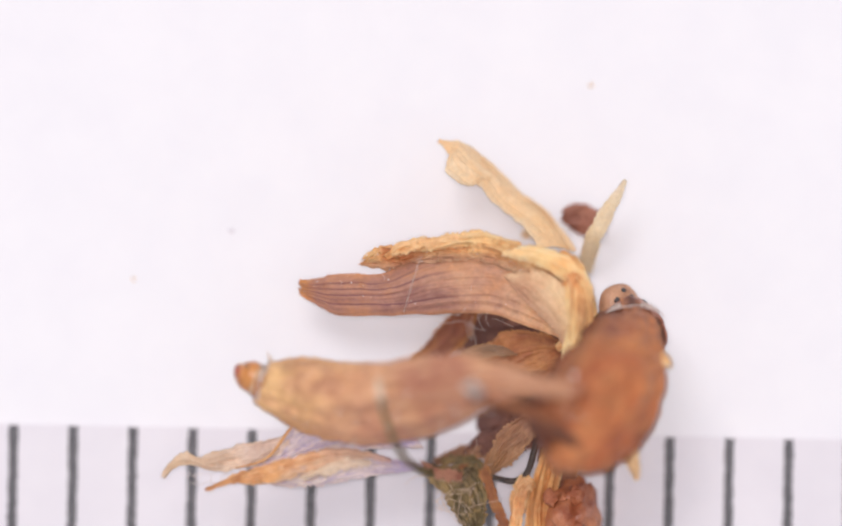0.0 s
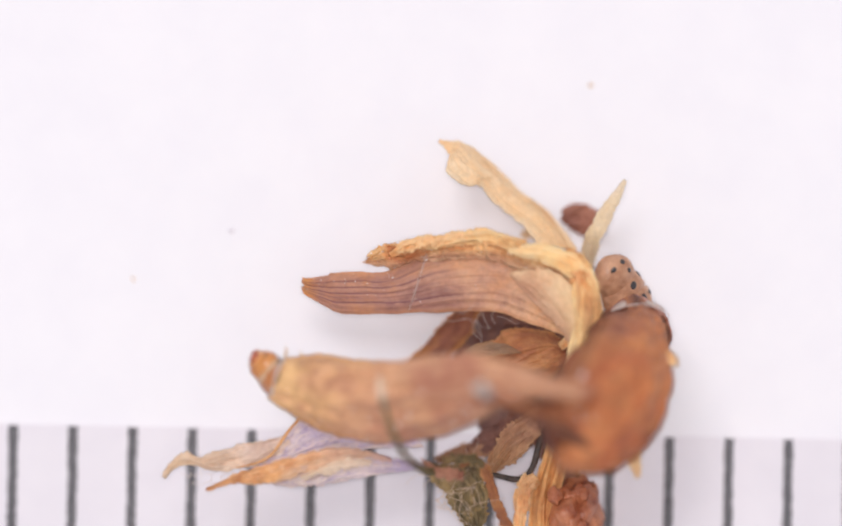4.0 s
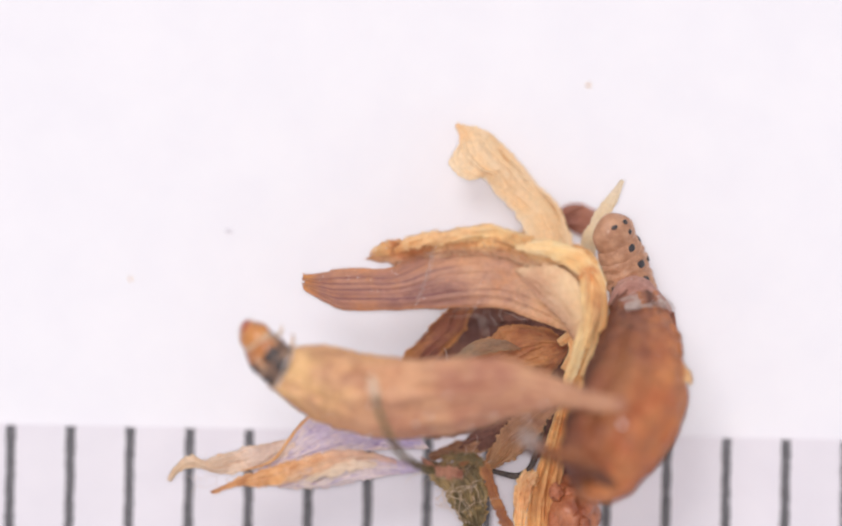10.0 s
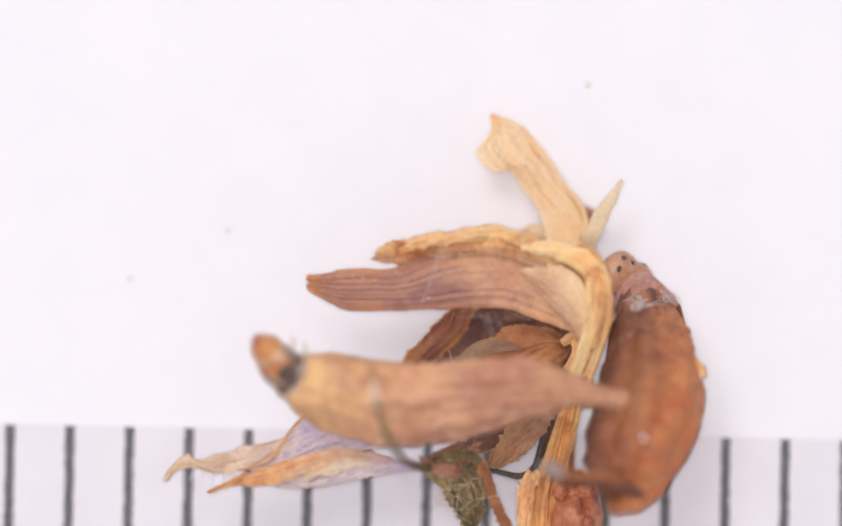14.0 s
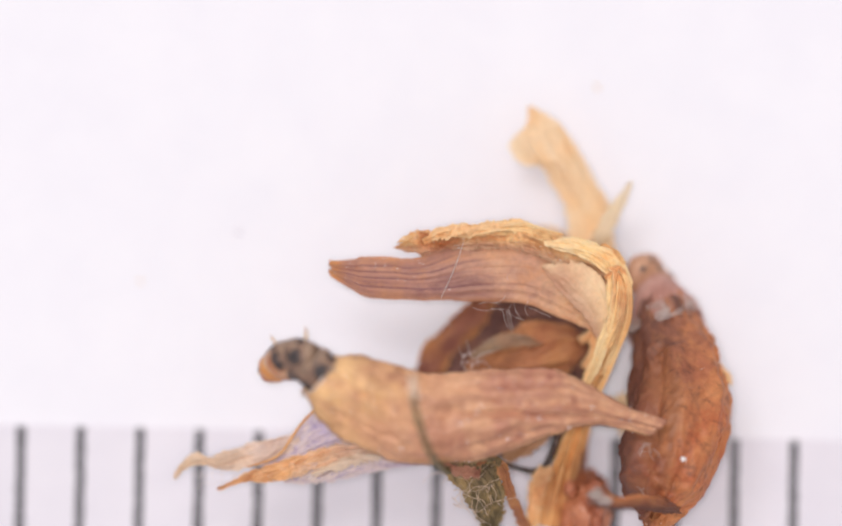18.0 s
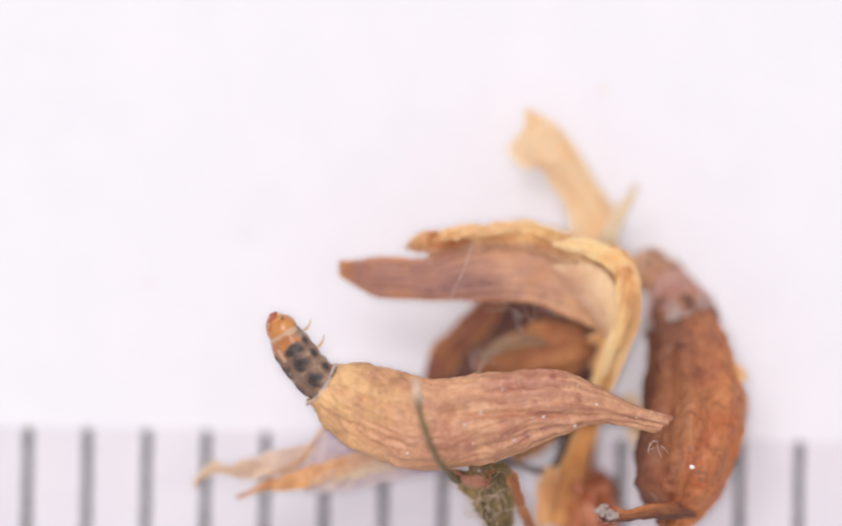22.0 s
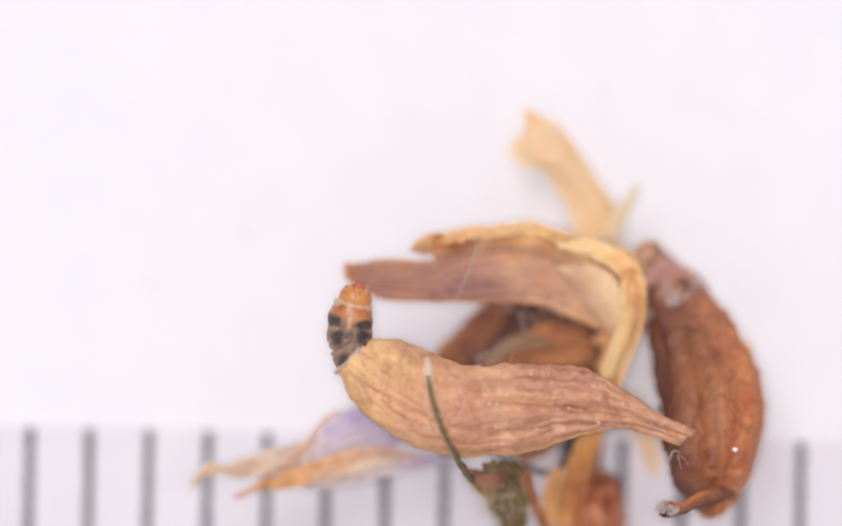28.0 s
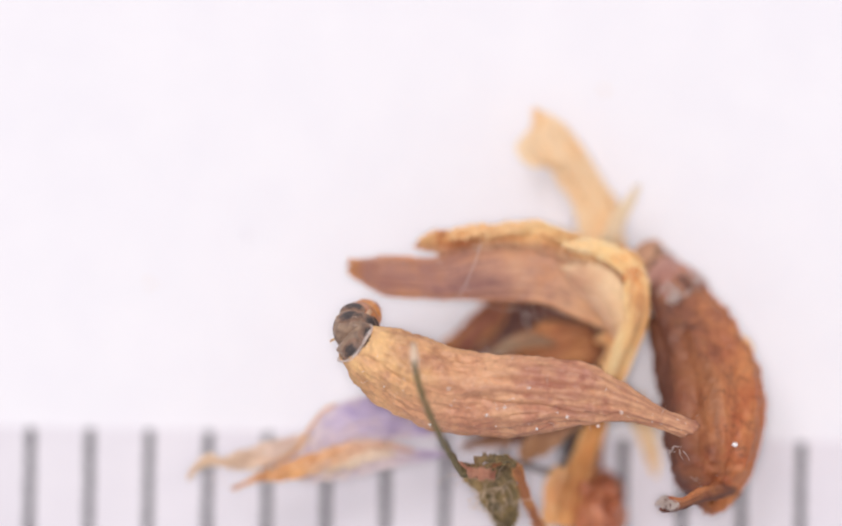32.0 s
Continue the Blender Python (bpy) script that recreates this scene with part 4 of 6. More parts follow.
def build_strip():
    st = thing("petal_strip", STRIP_BASE, "translucent cream petal strip standing out behind the flower", "petal")
    part("blade", blade([(0.814, 2.379, 0.95), (1.104, 2.262, 0.988), (1.336, 2.163, 1), (1.582, 1.94, 0.988), (1.871, 1.639, 0.95), (2.146, 1.314, 0.912), (2.468, 0.97, 0.95), (2.611, 0.464, 1.0), (2.708, 0.138, 1.0)],
         [(0.755, 2.306, 0.95), (0.795, 2.034, 0.988), (0.558, 1.65, 1.025), (0.872, 1.374, 1.038), (1.16, 1.394, 1), (1.428, 1.126, 0.925), (1.706, 0.836, 0.95), (1.815, 0.523, 1.0), (1.931, 0.141, 1.0)],
         0.14, 0.06, 2.4, 0.016, 0.05, 0.08, rim=0.06, seed=33.0, nu=180, nv=60, torn=0.05), CREAM, st)
    part("curled_rim", blade([(1.335, 2.163, 1.02), (1.582, 1.94, 0.987), (1.871, 1.639, 0.953), (2.146, 1.314, 0.92), (2.468, 0.97, 0.98), (2.611, 0.464, 1.03), (2.707, 0.138, 1.03)],
         [(1.259, 2.119, 1.1), (1.506, 1.896, 1.067), (1.794, 1.595, 1.033), (2.069, 1.27, 1), (2.391, 0.926, 1.05), (2.534, 0.42, 1.1), (2.63, 0.094, 1.1)], 0.3, 0.03, 1.5, 0.008, 0.06, 0.04, seed=34.0, nu=140, nv=24), CREAM, st, "curled translucent rim")


def build_sepal():
    se = thing("sepal", (2.736, -0.09, 0.27), "narrow pale cream sepal beside a small brown bud", "sepal")
    part("blade", petal([(3.421, 1.386, 1.52, 0.036), (3.277, 1.125, 1.52, 0.09), (3.062, 0.765, 1.42, 0.144), (2.865, 0.36, 1.22, 0.153), (2.735, -0.181, 0.37, 0.144)], 0.7, 0.03, 0.02, 3.0, 0.25, seed=41.0), IVORY, se)
    bud = thing("bud", (2.737, 0.452, 0.22), "small shrivelled brown bud lying on the paper", "bud")
    part("petal", petal([(2.40, 0.79, 0.66, 0.09), (2.57, 0.785, 0.55, 0.27), (2.777, 0.703, 0.55, 0.324), (3.029, 0.559, 0.72, 0.126)], 1.2, 0.06, 0.05, seed=43.0, crumple=0.10), BUDSKIN, bud)
    part("petal", petal([(1.67, 0.44, 0.4, 0.05), (1.87, 0.52, 0.5, 0.13), (2.1, 0.5, 0.55, 0.15), (2.4, 0.4, 0.4, 0.09)], 0.8, 0.06, 0.04, seed=45.0, crumple=0.06), CREAM, bud, "pale cream flap beside the bud")


# ---- the lilac petals lying low ----
LILAC_TIP, LILAC_END = (-4.277, -3.369, 2.2), (-0.503, -3.115, 2.6)


def build_lilac():
    li = thing("lilac_petals", LILAC_TIP, "shrivelled lilac petals with orange folded rims over the ruler", "petal")
    part("petal", blade([(-4.311, -3.394, 2.1), (-4.119, -3.112, 2.143), (-3.892, -2.981, 2.186), (-3.666, -3.071, 2.214), (-3.326, -2.958, 2.236), (-3.044, -2.856, 2.257), (-2.705, -2.817, 2.279), (-2.196, -2.715, 2.3)],
         [(-4.266, -3.434, 2.1), (-4.017, -3.225, 2.143), (-3.779, -3.213, 2.186), (-3.496, -3.297, 2.229), (-3.1, -3.28, 2.271), (-2.761, -3.223, 2.307), (-2.478, -3.082, 2.329), (-2.139, -2.912, 2.35)],
         0.2, 0.06, 2.4, 0.02, 0.04, 0.08, seed=51.0, nu=160, nv=50, torn=0.05, run=4.0, crumple=0.025), PALE, li, "pale twisted petal tip")
    part("petal", blade([(-2.846, -3.195, 2.3), (-2.535, -3.037, 2.329), (-2.354, -2.811, 2.35), (-2.184, -2.585, 2.35), (-1.97, -2.376, 2.336), (-1.772, -2.291, 2.307), (-1.292, -2.178, 2.257), (-0.614, -2.122, 2.2)],
         [(-2.874, -3.263, 2.3), (-2.479, -3.206, 2.3), (-2.027, -3.11, 2.3), (-1.518, -2.98, 2.3), (-1.066, -2.941, 2.286), (-0.614, -2.924, 2.257), (-0.275, -2.913, 2.229), (0.064, -2.913, 2.2)],
         0.08, 0.05, 4.0, 0.014, 0.03, 0.06, seed=53.0, nu=160, nv=80, run=2.0, crumple=0.02), LILAC, li, "lilac veined petal")
    part("petal", blade([(-2.478, -3.477, 2.35), (-2.139, -3.364, 2.4), (-1.743, -3.194, 2.45), (-1.292, -3.013, 2.475), (-0.84, -3.013, 2.5), (-0.388, -3.109, 2.45), (0.12, -3.194, 2.4)],
         [(-2.422, -3.551, 2.3), (-2.026, -3.573, 2.35), (-1.574, -3.544, 2.4), (-1.179, -3.454, 2.425), (-0.84, -3.363, 2.45), (-0.388, -3.33, 2.425), (0.092, -3.251, 2.4)],
         0.2, 0.07, 2.6, 0.02, 0.06, 0.08, seed=57.0, nu=160, nv=60, run=3.0, crumple=0.03), LILAC, li, "lilac lower petal fold")
    part("petal", blade([(-3.597, -3.591, 2.3), (-3.212, -3.409, 2.386), (-2.76, -3.239, 2.464), (-2.308, -3.097, 2.521), (-1.856, -2.978, 2.564), (-1.404, -2.922, 2.593), (-0.953, -2.956, 2.557), (-0.501, -3.092, 2.5)],
         [(-3.563, -3.636, 2.3), (-3.099, -3.511, 2.386), (-2.647, -3.51, 2.464), (-2.223, -3.447, 2.521), (-1.912, -3.317, 2.564), (-1.461, -3.181, 2.593), (-1.009, -3.108, 2.557), (-0.501, -3.165, 2.5)],
         0.25, 0.07, 2.4, 0.02, 0.06, 0.08, seed=55.0, nu=180, nv=56, torn=0.06, run=3.0, crumple=0.025), ORANGE, li, "narrow orange folded strip")
    part("petal", blade([(-2.759, -3.446, 2.62), (-2.477, -3.294, 2.62), (-2.194, -3.221, 2.62), (-1.912, -3.192, 2.62)], [(-2.73, -3.508, 2.66), (-2.42, -3.486, 2.66), (-2.194, -3.407, 2.66), (-1.912, -3.277, 2.66)],
         0.3, 0.05, 1.6, 0.02, 0.08, 0.06, seed=153.0, nu=80, nv=36, run=4.0, crumple=0.025), ORANGE, li, "crumpled orange fold")
    part("petal", blade([(-2.025, -3.362, 2.6), (-1.63, -3.193, 2.6), (-1.235, -3.091, 2.6), (-0.84, -3.108, 2.6)], [(-2.025, -3.446, 2.62), (-1.573, -3.362, 2.62), (-1.178, -3.249, 2.62), (-0.839, -3.192, 2.62)],
         0.3, 0.06, 1.8, 0.02, 0.08, 0.06, seed=155.0, nu=100, nv=40, run=4.0, crumple=0.025), PALE, li, "crumpled whitish fold")
    part("rim", rod([(-3.071, -3.262, 2.4, 0.014), (-2.591, -3.103, 2.45, 0.022), (-2.353, -2.832, 2.45, 0.024), (-2.184, -2.595, 2.42, 0.022), (-1.97, -2.381, 2.4, 0.022), (-1.755, -2.279, 2.35, 0.018)], 7, 0.3), STRIP, li, "thin golden rim")
    rng = random.Random(9)
    starts = [(Vector((-3.469, -3.387, 2.2)) + Vector((rng.uniform(-0.4, 0.5), rng.uniform(-0.1, 0.25), 0)), (rng.uniform(-1, 1), rng.uniform(-1, 1), 0.1)) for _ in range(16)]
    part("silk", hairs(starts, 0.3, 0.003, 0.8, 5), SILK, li)


# ---- the olive leaf and its stem ----
LEAF_JOINT, LEAF_TOP = (0.498, -3.427, 3.5), (-0.131, -1.507, 5.05)


def build_leaf():
    sm = thing("plant_stem", LEAF_JOINT, "thin dark green stem lying across the tan case", "stem")
    part("stem", rod([(-0.122, -1.82, 5.15, 0.027), (-0.069, -2.133, 5.15, 0.041), (0.039, -2.49, 5.25, 0.045), (0.227, -2.939, 5, 0.045), (0.497, -3.423, 3.9, 0.054), (0.624, -3.581, 3.4, 0.063)], 9, 0.7, 60), STEM, sm)
    part("stem_tip", petal([(-0.14, -1.499, 5, 0.045), (-0.122, -1.641, 5.1, 0.077), (-0.113, -1.856, 5.15, 0.072), (-0.087, -2.088, 5.17, 0.036)], 1.0, 0.02, 0.01, 3.0, 0.3, thick=0.012, nu=30, nv=10), PALE, sm, "whitish silk-covered stem tip")
    lf = thing("olive_leaf", LEAF_JOINT, "small crumpled olive green leaf with a rust-brown rim", "leaf")
    part("blade", blade([(0.476, -3.353, 3.4), (0.656, -3.693, 3.25), (0.854, -3.948, 3.05), (0.978, -4.148, 2.85), (1.11, -4.36, 2.7), (1.26, -4.56, 2.55)],
         [(1.372, -3.308, 3.4), (1.457, -3.535, 3.25), (1.536, -3.79, 3.05), (1.571, -4.046, 2.85), (1.52, -4.34, 2.7), (1.40, -4.58, 2.55)],
         0.14, 0.09, 3.2, 0.02, 0.08, 0.08, seed=61.0, nu=150, nv=80, run=1.6, torn_end=0.15, crumple=0.05), OLIVE, lf)
    part("fold", blade([(0.96, -3.432, 3.45), (1.371, -3.29, 3.5), (1.569, -3.466, 3.4), (1.694, -3.79, 3.1), (1.808, -4.103, 2.8), (1.99, -4.474, 2.4), (2.082, -4.788, 2.1)],
         [(1.017, -3.533, 3.45), (1.371, -3.409, 3.5), (1.456, -3.562, 3.4), (1.536, -3.846, 3.1), (1.65, -4.159, 2.8), (1.798, -4.514, 2.4), (1.856, -4.788, 2.1)],
         0.3, 0.06, 1.8, 0.02, 0.06, 0.06, seed=63.0, nu=150, nv=40, run=4.0, crumple=0.025), TAWNY, lf, "tawny curled leaf rim")
    part("fold", blade([(0.431, -3.296, 3.55), (0.667, -3.431, 3.55), (0.949, -3.487, 3.55), (1.163, -3.521, 3.55)], [(0.51, -3.453, 3.55), (0.712, -3.634, 3.55), (0.938, -3.679, 3.55), (1.14, -3.679, 3.55)],
         0.25, 0.06, 1.8, 0.02, 0.08, 0.06, seed=65.0, nu=70, nv=40, run=3.0, crumple=0.03), ROSY, lf, "rosy brown fold at the joint")
    part("fold", blade([(0.78, -3.306, 3.62), (1.061, -3.25, 3.62), (1.343, -3.261, 3.62), (1.512, -3.363, 3.62)], [(0.808, -3.43, 3.62), (1.061, -3.408, 3.62), (1.315, -3.408, 3.62), (1.484, -3.503, 3.62)],
         0.3, 0.06, 1.6, 0.02, 0.08, 0.06, seed=66.0, nu=70, nv=36, run=3.0, crumple=0.025), OLIVE, lf, "rolled olive leaf edge")
    rng = random.Random(15)
    starts = [(Vector((0.983, -3.671, 3.35)) + Vector((rng.uniform(-0.35, 0.4), rng.uniform(-0.45, 0.25), rng.uniform(-0.3, 0.05))), (rng.uniform(-1, 1), rng.uniform(-1, 1), 0.2)) for _ in range(34)]
    part("fibre", hairs(starts, 0.55, 0.006, 1.5, 8), PALE, lf, "loose pale plant fibres")


# ---- the two petal cases ----
CASE_MOUTH, CASE_TAIL = (-1.377, -1.483, 4.3), (4.298, -2.774, 4.3)
HOOK_RING = (4.121, -0.392, 2.4)


def build_case():
    cs = thing("petal_case", CASE_MOUTH, "larval case rolled from a tan dried petal with twisted tail", "larval case", "larval cases")
    body = part("sheath", sheath([(-1.081, -1.188, 4.3), (-0.893, -1.214, 4.3), (-0.526, -1.277, 4.3), (-0.122, -1.448, 4.3), (0.263, -1.591, 4.3), (0.667, -1.699, 4.3), (1.07, -1.752, 4.3), (1.698, -1.77, 4.3), (2.191, -1.77, 4.3), (2.657, -1.86, 4.3), (2.998, -2.021, 4.3), (3.401, -2.281, 4.3), (3.849, -2.55, 4.3), (4.369, -2.774, 4.3)],
         [(-1.655, -1.734, 4.3), (-1.53, -1.932, 4.3), (-1.35, -2.254, 4.3), (-1.063, -2.532, 4.3), (-0.696, -2.756, 4.3), (-0.319, -2.927, 4.3), (0.174, -3.007, 4.3), (0.801, -2.981, 4.3), (1.402, -2.963, 4.3), (1.967, -2.837, 4.3), (2.505, -2.747, 4.3), (3.043, -2.685, 4.3), (3.562, -2.774, 4.3), (4.065, -2.936, 4.3)],
         (0.92, 0.88, 0.78, 0.68, 0.7, 0.8), 0.06, 2.4, 0.026, crumple=0.03, run=3.6, seed=71.0, torn=0.07, calm=0.12, dents=((0.2, 1.9, 0.09, 0.10), (0.52, 1.2, 0.10, 0.09), (0.66, 1.9, 0.08, 0.10), (0.33, 0.2, 0.06, 0.06)), grooves=((0.42, 0.85, 1.1, 1.9, 0.10, 0.12), (0.3, 0.75, 0.5, 0.7, 0.10, 0.07), (0.5, 0.95, 2.2, 2.3, 0.09, 0.09), (0.05, 0.4, 2.3, 2.0, 0.10, 0.05))), CASE, cs)
    dusted(cs, body, 190, 0.009, 61, 34)
    # silk lip round the mouth
    rim = []
    for j in range(21):
        a = 2 * math.pi * j / 20
        way = Vector((48, -43, 0)).normalized()
        side = Vector((43, 48, 0)).normalized()
        c = Vector(CASE_MOUTH) + side * math.cos(a) * 0.415 + Vector((0, 0, 0.34 * math.sin(a))) - way * (0.01 + 0.02 * math.sin(3 * a))
        rim.append((*c, 0.022 + 0.008 * math.sin(5 * a)))
    part("lip", rod(rim, 7, 0.4, 60), SILK, cs, "white silk lip round the mouth")
    rng = random.Random(21)
    for x, y, z in ((0.28, -1.767, 5), (2.232, -2.359, 4.82), (0.907, -2.286, 5), (1.696, -2.717, 4.75), (1.606, -1.804, 4.8), (2.726, -2.61, 4.7), (-0.095, -2.699, 4.85), (3.129, -2.288, 4.7), (1.202, -2.134, 4.95)):
        part("grain", lump((x, y, z - 0.03), (0.024 * rng.uniform(0.5, 1.3), 0.016, 0.03), 0.6, 2.0, x, 10), CRYSTAL, cs, "white crystal grain")
    starts = [(Vector((4.044, -3.131, 4.5)) + Vector((rng.uniform(-0.1, 0.1), rng.uniform(-0.05, 0.05), 0)), (rng.uniform(-1, 1), rng.uniform(-1, 0.1), 0)) for _ in range(9)]
    part("silk", hairs(starts, 0.16, 0.005, 0.8, 11), SILK, cs, "white silk tuft at the tail")
    starts = [(Vector((1.339, -2.918, 4.3)) + Vector((rng.uniform(-1.2, 1.2), rng.uniform(-0.05, 0.05), 0)), (rng.uniform(-1, 1), -0.5, 0)) for _ in range(14)]
    part("fuzz", hairs(starts, 0.13, 0.0022, 0.8, 13), SILK, cs)
    return cs


def build_hook():
    hk = thing("hooked_case", HOOK_RING, "bulging rust-brown case rolled from a dried petal, banded with silk", "larval case", "larval cases")
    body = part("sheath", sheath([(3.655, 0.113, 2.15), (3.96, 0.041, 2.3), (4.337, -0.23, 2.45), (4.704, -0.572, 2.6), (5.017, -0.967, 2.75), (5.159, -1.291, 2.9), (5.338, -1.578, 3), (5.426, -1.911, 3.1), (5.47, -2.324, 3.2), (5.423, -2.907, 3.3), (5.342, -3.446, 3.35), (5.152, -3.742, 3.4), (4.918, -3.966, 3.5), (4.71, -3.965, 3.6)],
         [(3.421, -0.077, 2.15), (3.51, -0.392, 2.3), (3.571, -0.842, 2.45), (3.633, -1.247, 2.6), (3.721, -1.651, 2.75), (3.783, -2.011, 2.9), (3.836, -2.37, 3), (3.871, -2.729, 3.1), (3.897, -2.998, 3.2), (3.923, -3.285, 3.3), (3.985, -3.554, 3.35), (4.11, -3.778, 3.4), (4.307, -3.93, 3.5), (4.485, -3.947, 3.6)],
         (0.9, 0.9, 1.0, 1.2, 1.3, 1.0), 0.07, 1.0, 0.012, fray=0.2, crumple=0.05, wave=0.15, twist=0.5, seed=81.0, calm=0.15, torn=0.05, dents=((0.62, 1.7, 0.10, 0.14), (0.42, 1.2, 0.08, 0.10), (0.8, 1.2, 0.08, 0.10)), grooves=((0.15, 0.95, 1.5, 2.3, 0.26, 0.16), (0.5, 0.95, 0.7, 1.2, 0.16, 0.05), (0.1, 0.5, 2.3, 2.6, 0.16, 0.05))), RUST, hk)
    part("flap", blade([(4.299, -0.203, 2.57), (4.667, -0.544, 2.72), (4.98, -0.94, 2.87), (5.122, -1.264, 3.02), (5.3, -1.551, 3.12), (5.389, -1.883, 3.22), (5.432, -2.296, 3.32), (5.386, -2.879, 3.42), (5.304, -3.418, 3.47)],
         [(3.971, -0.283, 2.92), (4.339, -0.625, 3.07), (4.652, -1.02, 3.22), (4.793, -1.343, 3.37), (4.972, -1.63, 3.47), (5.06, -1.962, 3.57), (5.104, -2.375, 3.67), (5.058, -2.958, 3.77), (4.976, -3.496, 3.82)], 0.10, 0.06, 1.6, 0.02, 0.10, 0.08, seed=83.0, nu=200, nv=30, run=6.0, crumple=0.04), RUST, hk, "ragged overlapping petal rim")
    dusted(hk, body, 70, 0.009, 62, 16)
    part("nib", blade([(4.874, -1.13, 2.7), (5.091, -1.184, 2.65), (5.253, -1.292, 2.6), (5.343, -1.4, 2.6)],
         [(4.945, -1.543, 2.75), (5.126, -1.508, 2.7), (5.271, -1.472, 2.65), (5.343, -1.445, 2.6)], 0.2, 0.05, 1.6, 0.02, 0.08, 0.06, seed=84.0, nu=50, nv=36, run=3.0), GOLD, hk, "small golden ragged nib")
    part("tail", sheath([(4.703, -3.607, 3.45), (4.57, -3.745, 4), (4.359, -3.813, 4.4), (4.086, -3.953, 4.8), (3.823, -3.932, 5.1)], [(4.99, -3.859, 3.45), (4.732, -3.943, 4), (4.431, -4.011, 4.4), (4.122, -4.132, 4.8), (3.841, -4.182, 5.1)],
         (0.8, 0.8), 0.10, 2.0, 0.05, wave=0.10, seed=87.0, nu=110, nv=70, twist=2.5, torn=0.15), RUST, hk, "twisted ragged tail")
    cap_right, cap_left = [(3.601, 0.239, 2.15), (4.015, 0.14, 2.217), (4.429, -0.176, 2.283), (4.608, -0.374, 2.35)], [(3.295, -0.032, 2.15), (3.384, -0.41, 2.217), (3.438, -0.788, 2.283), (3.455, -1.04, 2.35)]
    part("cap", sheath(cap_right, cap_left, (1.0, 1.0), 0.02, 1.8, 0.012, wave=0.03, seed=86.0, nu=70, nv=120, torn=0.14), HOOD, hk, "pinkish white silk-coated cap of the case")
    rng = random.Random(31)
    right, left = spline(cap_right, 20)[:, :3], spline(cap_left, 20)[:, :3]
    for j in range(56):
        strand = []
        at, start, reach = rng.choice((13, 14, 15, 17, 18)) + rng.uniform(-1.5, 1.5), rng.uniform(0.0, 0.6), rng.uniform(0.25, 0.5)
        for k in range(9):
            f = min(max(at + rng.uniform(-0.9, 0.9), 0), 19.9)
            c, h = Vector((right[int(f)] + left[int(f)]) / 2), Vector((right[int(f)] - left[int(f)]) / 2)
            a = math.pi * (start + reach * k / 8)
            q = c + h * (math.cos(a) * 1.1) + Vector((0, 0, math.sin(a) * h.length * 1.12))
            strand.append((*q, rng.uniform(0.002, 0.007)))
        part("silk_band", rod(strand, 5, 0.5, 24), SILK, hk, "whitish silk band")
    x, y, z = (5.014, -3.061, 4.35)
    part("grain", lump((x, y, z), (0.05, 0.04, 0.04), 0.4, 2.0, 1, 10), CRYSTAL, hk, "white crystal grain")
    starts = [(Vector((3.86, -4.05, 5.05)) + Vector((rng.uniform(-0.15, 0.2), rng.uniform(-0.12, 0.12), rng.uniform(-0.1, 0.1))), (rng.uniform(-1, 1), rng.uniform(-1, 0.5), 0.2)) for _ in range(20)]
    part("silk", hairs(starts, 0.14, 0.004, 0.9, 17), SILK, hk, "white silk tuft at the tail")
    for k in range(6):
        c = Vector((3.92, -4.07, 5.12)) + Vector((-0.05 * k + 0.08, -0.05 * (k % 2) + 0.02 * k, 0.02 * k))
        part("silk_film", petal([(c.x + 0.08, c.y + 0.02 * k, c.z, 0.03), (c.x, c.y, c.z + 0.03, 0.07), (c.x - 0.08, c.y - 0.05, c.z, 0.03)], 1.0, 0.10, 0.04, 3.0, 0.6, seed=90.0 + k, nu=24, nv=14), SILK, hk, "whitish silk film")
    return hk


# ---- the larvae ----
def band(length, width, height, ends=0.72, waist=0.0, taper=0.0, seg=30, rings=14, wrinkle=0.0, seed=0.0):
    """One body ring along y, rounded at both ends."""
    bm = bmesh.new()
    rows = []
    for i in range(rings + 1):
        k = 2 * i / rings - 1
        r = ends + (1 - ends) * math.sqrt(max(0, 1 - abs(k) ** 2.6)) - waist * math.exp(-(k / 0.25) ** 2)
        r *= 1 - taper * max(0, k + 0.4) ** 1.5
        if i in (0, rings):
            r *= 0.7
        row = []
        for j in range(seg):
            a = 2 * math.pi * j / seg
            q = r * (1 + wrinkle * nz(math.cos(a) * 2 + seed, math.sin(a) * 2, k * 3))
            row.append(bm.verts.new((math.cos(a) * width / 2 * q, k * length / 2, math.sin(a) * height / 2 * q)))
        rows.append(row)
    for a, b in zip(rows, rows[1:]):
        for j in range(seg):
            bm.faces.new((a[j], a[(j + 1) % seg], b[(j + 1) % seg], b[j]))
    bm.faces.new(rows[0][::-1])
    bm.faces.new(rows[-1])
    return bm


